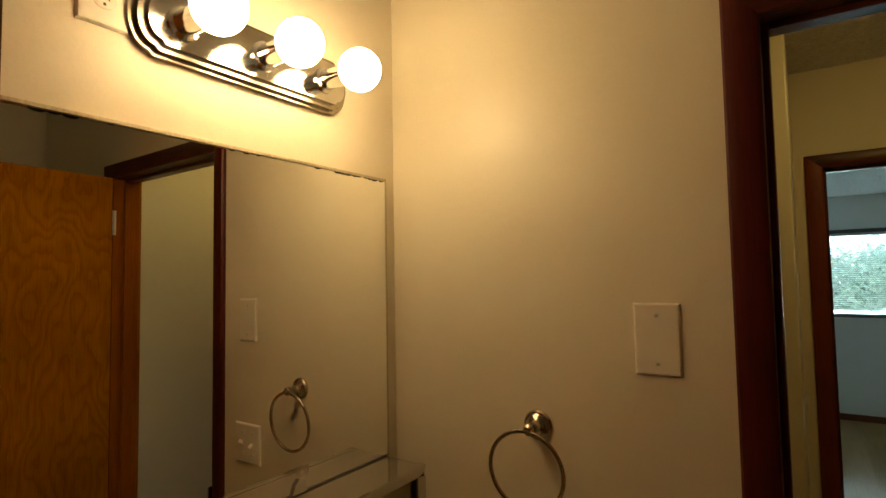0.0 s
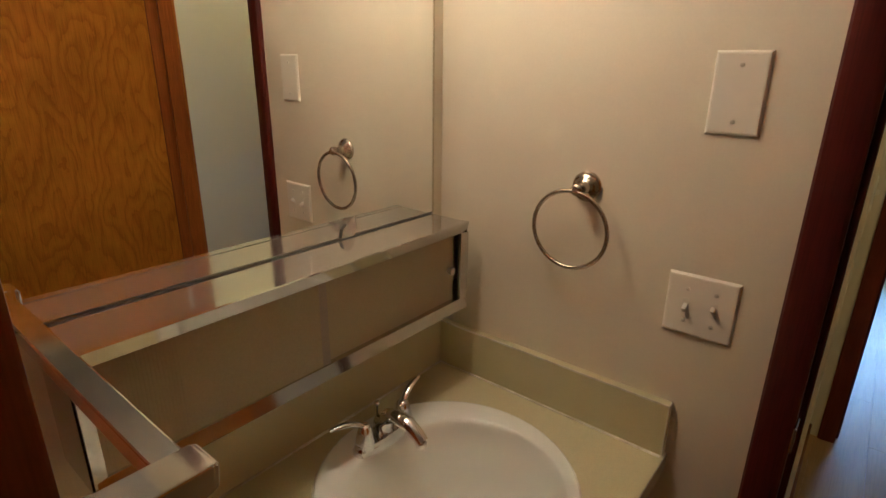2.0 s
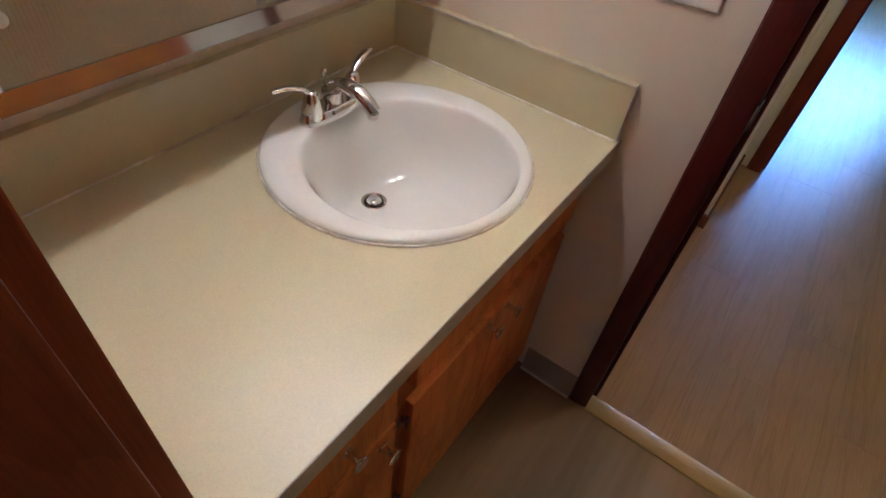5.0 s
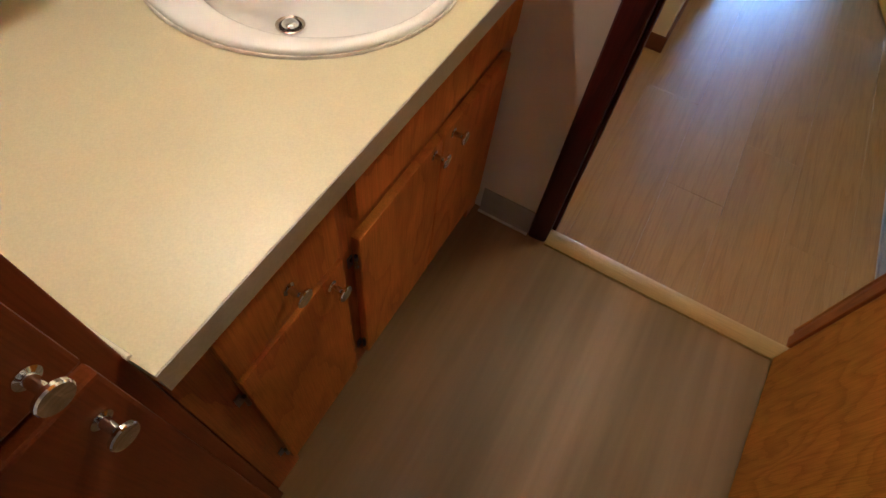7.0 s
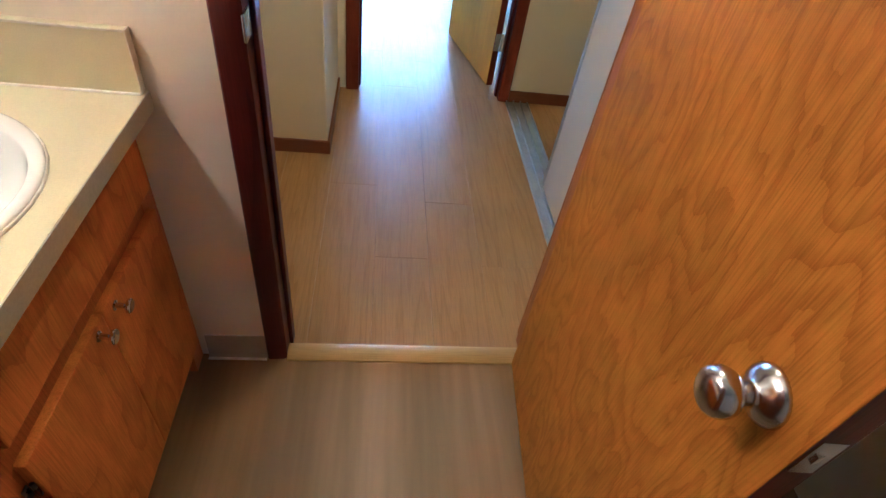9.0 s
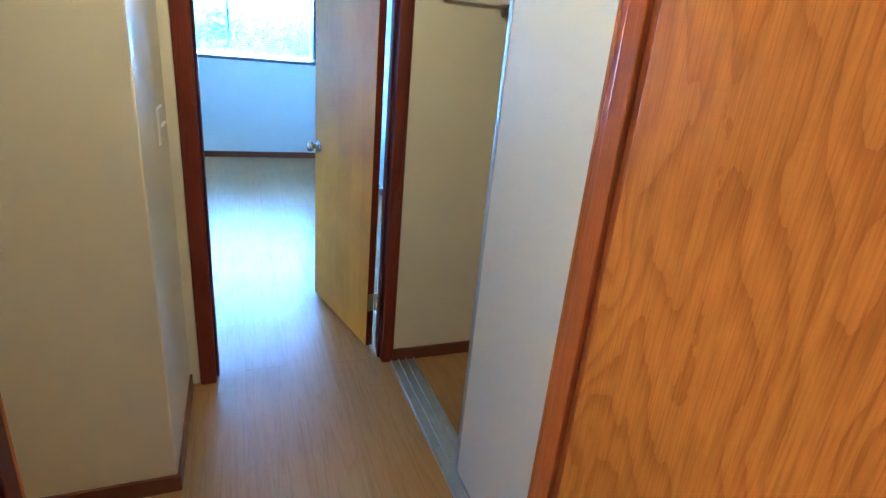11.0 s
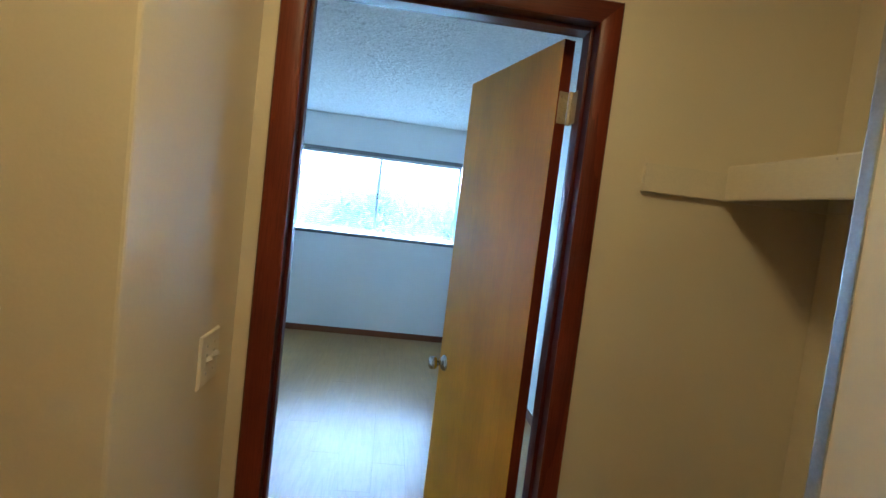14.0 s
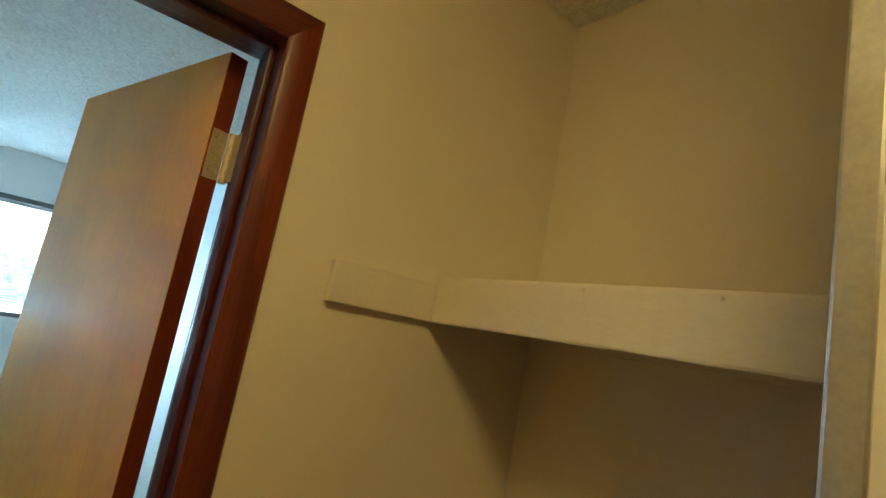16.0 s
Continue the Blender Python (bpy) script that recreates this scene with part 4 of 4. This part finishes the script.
def slab_door(name, hinge, free, thick, material, label, knob_z, hinge_zs, hinge_mat, edge_side):
    """A flush door from its hinge line to its free edge; its thickness lies to the given side of that line."""
    hx, hy = hinge
    d = Vector((free[0] - hx, free[1] - hy))
    w = d.length
    m = pose(hx, hy, 0, 0, 0, math.degrees(math.atan2(d.y, d.x)))
    t = thing(name, (hx, hy, 0), label, "door")
    t0, t1 = (0, thick) if edge_side > 0 else (-thick, 0)
    part("leaf", box((0, t0, 0.012), (w, t1, DH - 0.004), 0.0015, m=m), material, t)
    for e0, e1 in ((-0.0012, 0.0002), (w - 0.0002, w + 0.0004)):
        part("edge_band", box((e0, t0 + 0.001, 0.013), (e1, t1 - 0.001, DH - 0.005), m=m), TRIM2, t, "dark stained door edge")
    round_knob(m @ pose(w - 0.062, t1, knob_z, -90, 0, 0), t, KNOBMETAL)
    round_knob(m @ pose(w - 0.062, t0, knob_z, 90, 0, 0), t, KNOBMETAL)
    mid = (t0 + t1) / 2
    part("latch_plate", box((w - 0.0005, mid - 0.0125, knob_z - 0.028), (w + 0.0012, mid + 0.0125, knob_z + 0.028), 0.0005, m=m), KNOBMETAL, t)
    part("latch_bolt", prism([(w, mid - 0.004), (w + 0.004, mid - 0.004), (w + 0.002, mid + 0.004), (w, mid + 0.004)], "z", knob_z - 0.006, knob_z + 0.006, 0.0005), CHROME, t).data.transform(m)
    for hz in hinge_zs:
        bm = bmesh.new()
        box((-0.0034, t0 + 0.002, hz - 0.045), (-0.0013, t1 - 0.004, hz + 0.045), 0.0004, bm, m)
        tube([m @ Vector((-0.004, t0 - 0.006, hz - 0.047)), m @ Vector((-0.004, t0 - 0.006, hz + 0.047))], 0.0065, 12, bm=bm)
        part("hinge", bm, hinge_mat, t, "worn metal butt hinge", smooth=True)
    return t


slab_door("door_bathroom", (1.430, -0.020), (1.381, -0.740), 0.035, DOORWOOD, "open orange oak veneer bathroom door with a metal knob", 0.925, (1.85,), IVORY, 1)
bed_door = slab_door("door_bedroom", (1.574, 1.786), (1.412, 2.455), 0.035, DOORWOOD2, "open honey-coloured flush bedroom door with a metal knob", 0.895, (1.835, 0.25), BRASS, -1)
for hz in (1.835, 0.25):
    part("hinge_leaf", box((BR - 0.0035, YD2 - 0.032, hz - 0.045), (BR - 0.0006, YD2 + 0.028, hz + 0.045), 0.0004), BRASS, bed_door, "worn brass hinge leaf on the jamb")
    for a, c in ((0.010, 0.03), (0.022, 0.0), (0.010, -0.03)):
        part("hinge_screw", lathe([(0.0035, 0), (0.0030, 0.001), (0, 0.0012)], turned("-y", (1.574 + a, 1.7835 + a * 0.27, hz + c)), 10), DARKHINGE, bed_door)

# ---- closet ----
for nm, x, y1, lab in (("sliding_closet_door", CX + 0.004, 0.890, "white painted sliding closet door panel in a metal frame"), ("sliding_closet_door", CX + 0.046, 0.876, "white painted sliding closet door panel behind the first")):
    t = thing(nm, (x, 0.5, 0.014), lab, "closet door", "sliding closet doors")
    part("panel", box((x, YB + 0.003, 0.016), (x + 0.022, y1 - 0.004, H - 0.026), 0.001), PANEL, t)
    part("edge_channel", box((x - 0.002, y1 - 0.022, 0.014), (x + 0.024, y1, H - 0.024), 0.0025), ALU, t, "satin grey metal edge channel")
track = thing("closet_track", (CX + 0.03, 0.85, -0.01), "aluminium floor track of the sliding closet doors", "door track")
part("track_base", box((CX - 0.045, YB + 0.001, -0.010), (CX + 0.085, YD - 0.013, 0.001), 0.0006), ALU, track)
for k in range(4):
    part("track_rib", box((CX - 0.040 + k * 0.038, YB + 0.001, 0.001), (CX - 0.0365 + k * 0.038, YD - 0.013, 0.0115), 0.0008), ALU, track)
rail_top = thing("closet_top_track", (CX + 0.03, 0.85, H - 0.022), "aluminium top track of the sliding closet doors", "door track")
part("top_channel", box((CX - 0.002, YB + 0.001, H - 0.022), (CX + 0.085, YD - 0.001, H - 0.0005)), ALU, rail_top)
shelf = thing("closet_shelf", (2.18, 0.87, 1.62), "cream painted closet shelf with a front board on wall cleats", "shelf")
part("cleat", box((1.790, YD - 0.019, 1.618), (CB, YD - 0.0005, 1.692), 0.002), SHELF, shelf)
part("cleat", box((1.790, YB + 0.0005, 1.618), (CB, YB + 0.019, 1.692), 0.002), SHELF, shelf)
part("cleat", box((CB - 0.019, YB + 0.020, 1.618), (CB - 0.0005, YD - 0.020, 1.692), 0.002), SHELF, shelf)
part("board", box((2.030, YB + 0.002, 1.692), (CB - 0.001, YD - 0.002, 1.710), 0.002), SHELF, shelf)
part("front_board", box((2.015, YB + 0.002, 1.618), (2.0295, YD - 0.0195, 1.710), 0.005), SHELF, shelf)
for y in (1.28, 1.08, 0.7):
    part("nail_head", lathe([(0.003, 0), (0.0025, 0.0012), (0, 0.0014)], turned("-x", (2.015, y, 1.700)), 10), SCREW, shelf)

# ---- hall ceiling light ----
hall_lamp = thing("ceiling_light", (1.22, 0.62, H), "round flush ceiling light with a frosted glowing bowl in the hall", "ceiling light")
part("canopy", lathe([(0.178, 0.0), (0.178, -0.012), (0.168, -0.020), (0, -0.020)], pose(1.22, 0.62, H - 0.002), 36), NICKEL, hall_lamp, smooth=True)
part("diffuser", lathe([(0.165, -0.020), (0.160, -0.044), (0.135, -0.072), (0.085, -0.092), (0, -0.100)], pose(1.22, 0.62, H - 0.002), 36), DOME, hall_lamp, "glowing frosted glass bowl", smooth=True, angle=60)

# ---- bedroom window and the outdoors ----
win = thing("window_1", (0.975, YW, WZ0), "wide horizontal sliding window with a grey metal frame", "window", kind="structure")
fw = 0.045
bm = bmesh.new()
for lo, hi in (((WX0 - 0.02, YW - 0.012, WZ0 - 0.02), (WX1 + 0.02, YW + 0.03, WZ0 + 0.020)), ((WX0 - 0.02, YW - 0.012, WZ1 - 0.020), (WX1 + 0.02, YW + 0.03, WZ1 + 0.02)),
               ((WX0 - 0.02, YW - 0.012, WZ0 + 0.02), (WX0 + 0.020, YW + 0.03, WZ1 - 0.02)), ((WX1 - 0.020, YW - 0.012, WZ0 + 0.02), (WX1 + 0.02, YW + 0.03, WZ1 - 0.02))):
    box(lo, hi, 0.003, bm)
part("window_frame", bm, WINFRAME, win)
part("window_sill", box((WX0 + 0.001, YW + 0.031, WZ0 - 0.03), (WX1 - 0.001, YW + 0.139, WZ0 + 0.004), 0.002), SASH, win)
xm = (WX0 + WX1) / 2
for x0, x1, yy in ((WX0 + 0.020, xm + 0.016, YW + 0.060), (xm - 0.016, WX1 - 0.020, YW + 0.088)):
    bm = bmesh.new()
    for lo, hi in (((x0, yy, WZ0 + 0.006), (x1, yy + 0.022, WZ0 + 0.046)), ((x0, yy, WZ1 - 0.046), (x1, yy + 0.022, WZ1 - 0.004)), ((x0, yy, WZ0 + 0.046), (x0 + 0.032, yy + 0.022, WZ1 - 0.046)), ((x1 - 0.032, yy, WZ0 + 0.046), (x1, yy + 0.022, WZ1 - 0.046))):
        box(lo, hi, 0.003, bm)
    sash = part("sash", bm, SASH, win, "pale metal sliding sash")
    g = part("pane", box((x0 + 0.030, yy + 0.009, WZ0 + 0.044), (x1 - 0.030, yy + 0.013, WZ1 - 0.044)), GLASS, sash)
    g.visible_shadow = False
part("latch", box((xm - 0.010, YW + 0.048, 1.56), (xm + 0.010, YW + 0.060, 1.63), 0.003), WINFRAME, win)

blind = thing("venetian_blind", (0.975, YW + 0.045, WZ0), "white open venetian blind hanging inside the window", "window blind")
part("head_rail", box((WX0 + 0.024, YW + 0.032, WZ1 - 0.046), (WX1 - 0.024, YW + 0.057, WZ1 - 0.021), 0.002), SASH, blind)
slat_y = YW + 0.0445
slat = prism([(slat_y - 0.0115, -0.0012), (slat_y - 0.005, 0.0002), (slat_y + 0.005, 0.0006), (slat_y + 0.0115, 0.0), (slat_y + 0.0115, 0.0005), (slat_y + 0.005, 0.0011), (slat_y - 0.005, 0.0007), (slat_y - 0.0115, -0.0007)], "x", WX0 + 0.027, WX1 - 0.027)
first = part("slat", slat, BLINDS, blind)
first.location.z = WZ0 + 0.036
for i in range(1, 37):
    one = new("slat", first.data)
    one.parent, one.matrix_parent_inverse = blind, first.matrix_parent_inverse
    one.location.z = WZ0 + 0.036 + i * 0.0228
part("bottom_rail", box((WX0 + 0.027, slat_y - 0.011, WZ0 + 0.0215), (WX1 - 0.027, slat_y + 0.011, WZ0 + 0.031), 0.002), BLINDS, blind)
for x in (WX0 + 0.25, xm, WX1 - 0.25):
    part("ladder_cord", tube([(x, slat_y - 0.0125, WZ0 + 0.03), (x, slat_y - 0.0125, WZ1 - 0.045)], 0.0007, 6), BLINDS, blind)

tagged(part("ground", box((-600, -600, -0.5), (600, 600, -0.35)), GRASS), "green lawn outside the house", "ground", kind="structure")


tagged(part("backdrop", box((-160, 90, -0.3), (160, 90.5, 60)), HAZE), "bright hazy white sky far behind the trees", "sky", kind="structure")


def tree(x, y, h, spread, seed):
    rnd = random.Random(seed)
    t = thing("garden_tree", (x, y, -0.35), "leafy green garden tree outside the window", "tree", "trees outside the window")
    bm = tube([(x, y, -0.35), (x + 0.05, y, h * 0.3), (x - 0.04, y + 0.05, h * 0.55), (x + 0.02, y, h * 0.9)], [0.14, 0.11, 0.08, 0.02], 10)
    for i in range(9):
        a, z = rnd.random() * 6.28, h * (0.25 + 0.5 * rnd.random())
        q = Vector((x + spread * 0.8 * math.cos(a), y + spread * 0.8 * math.sin(a), z + 0.5))
        tube([(x, y, z), (Vector((x, y, z)) + q) / 2 + Vector((0, 0, 0.1)), q], [0.05, 0.03, 0.01], 7, bm=bm)
    part("trunk", bm, BARK, t, smooth=True)
    verts, faces = [], []
    clumps = [(Vector((rnd.gauss(0, 0.5) * spread, rnd.gauss(0, 0.5) * spread, h * (0.20 + 0.70 * rnd.random()))), 0.25 + 0.4 * rnd.random()) for _ in range(60)]
    for c, cr in clumps:
        for _ in range(120):
            p = Vector((x, y, 0)) + c + Vector((rnd.gauss(0, 1), rnd.gauss(0, 1), rnd.gauss(0, 0.8))) * cr * 0.6
            u = Vector((rnd.gauss(0, 1), rnd.gauss(0, 1), rnd.gauss(0, 1))).normalized()
            v = u.orthogonal().normalized()
            s = 0.05 + 0.05 * rnd.random()
            k = len(verts)
            verts += [p - u * s, p + v * s * 0.45, p + u * s, p - v * s * 0.45]
            faces.append((k, k + 1, k + 2, k + 3))
    me = bpy.data.meshes.new("crown")
    me.from_pydata(verts, [], faces)
    me.materials.append(LEAF)
    ob = new("crown", me)
    ob.parent, ob.matrix_parent_inverse = t, Matrix.Translation(-t.location)
    tagged(ob, "crown of many small leaves", kind="stuff")


for i, (x, y, h, s) in enumerate(((-2.9, 16.5, 2.35, 1.3), (-0.6, 18.5, 2.45, 1.4), (1.2, 17.0, 2.2, 1.2), (3.0, 18.0, 2.3, 1.3), (5.6, 19.5, 2.35, 1.5), (-6.2, 20.0, 2.5, 1.6))):
    tree(x, y, h, s, 20 + i)

# ---- floor planks of hall and bedroom ----
PW, PL = 0.192, 1.285


def plank_mesh(x0, x1, y0, y1):
    bm = bmesh.new()
    e = 0.0004
    lo = [bm.verts.new(p) for p in ((x0 + e / 2, y0 + e / 2, -0.009), (x1 - e / 2, y0 + e / 2, -0.009), (x1 - e / 2, y1 - e / 2, -0.009), (x0 + e / 2, y1 - e / 2, -0.009))]
    md = [bm.verts.new((v.co.x, v.co.y, -0.0005)) for v in lo]
    hi = [bm.verts.new(p) for p in ((x0 + 2 * e, y0 + 2 * e, 0), (x1 - 2 * e, y0 + 2 * e, 0), (x1 - 2 * e, y1 - 2 * e, 0), (x0 + 2 * e, y1 - 2 * e, 0))]
    for a, c in ((lo, md), (md, hi)):
        for i in range(4):
            bm.faces.new((a[i], a[(i + 1) % 4], c[(i + 1) % 4], c[i]))
    bm.faces.new(hi)
    return bm


rnd = random.Random(9)
k = 0
x = -1.30
while x < BX1:
    x1 = min(x + PW, BX1 + 0.08)
    y = 0.042 - rnd.random() * PL
    while y < YW:
        ya, yb = max(y, 0.042), min(y + PL, YW if x > BX0 - 0.11 else YK + 0.08)
        if yb - ya > 0.02 and not (x1 < BX0 and ya > YK + 0.3) and not (x1 < SX and ya > YK + 0.1 and yb < YD2):
            part("plank", plank_mesh(x, x1, ya, yb), LAMINATE, floor_main)
        y += PL
    x += PW
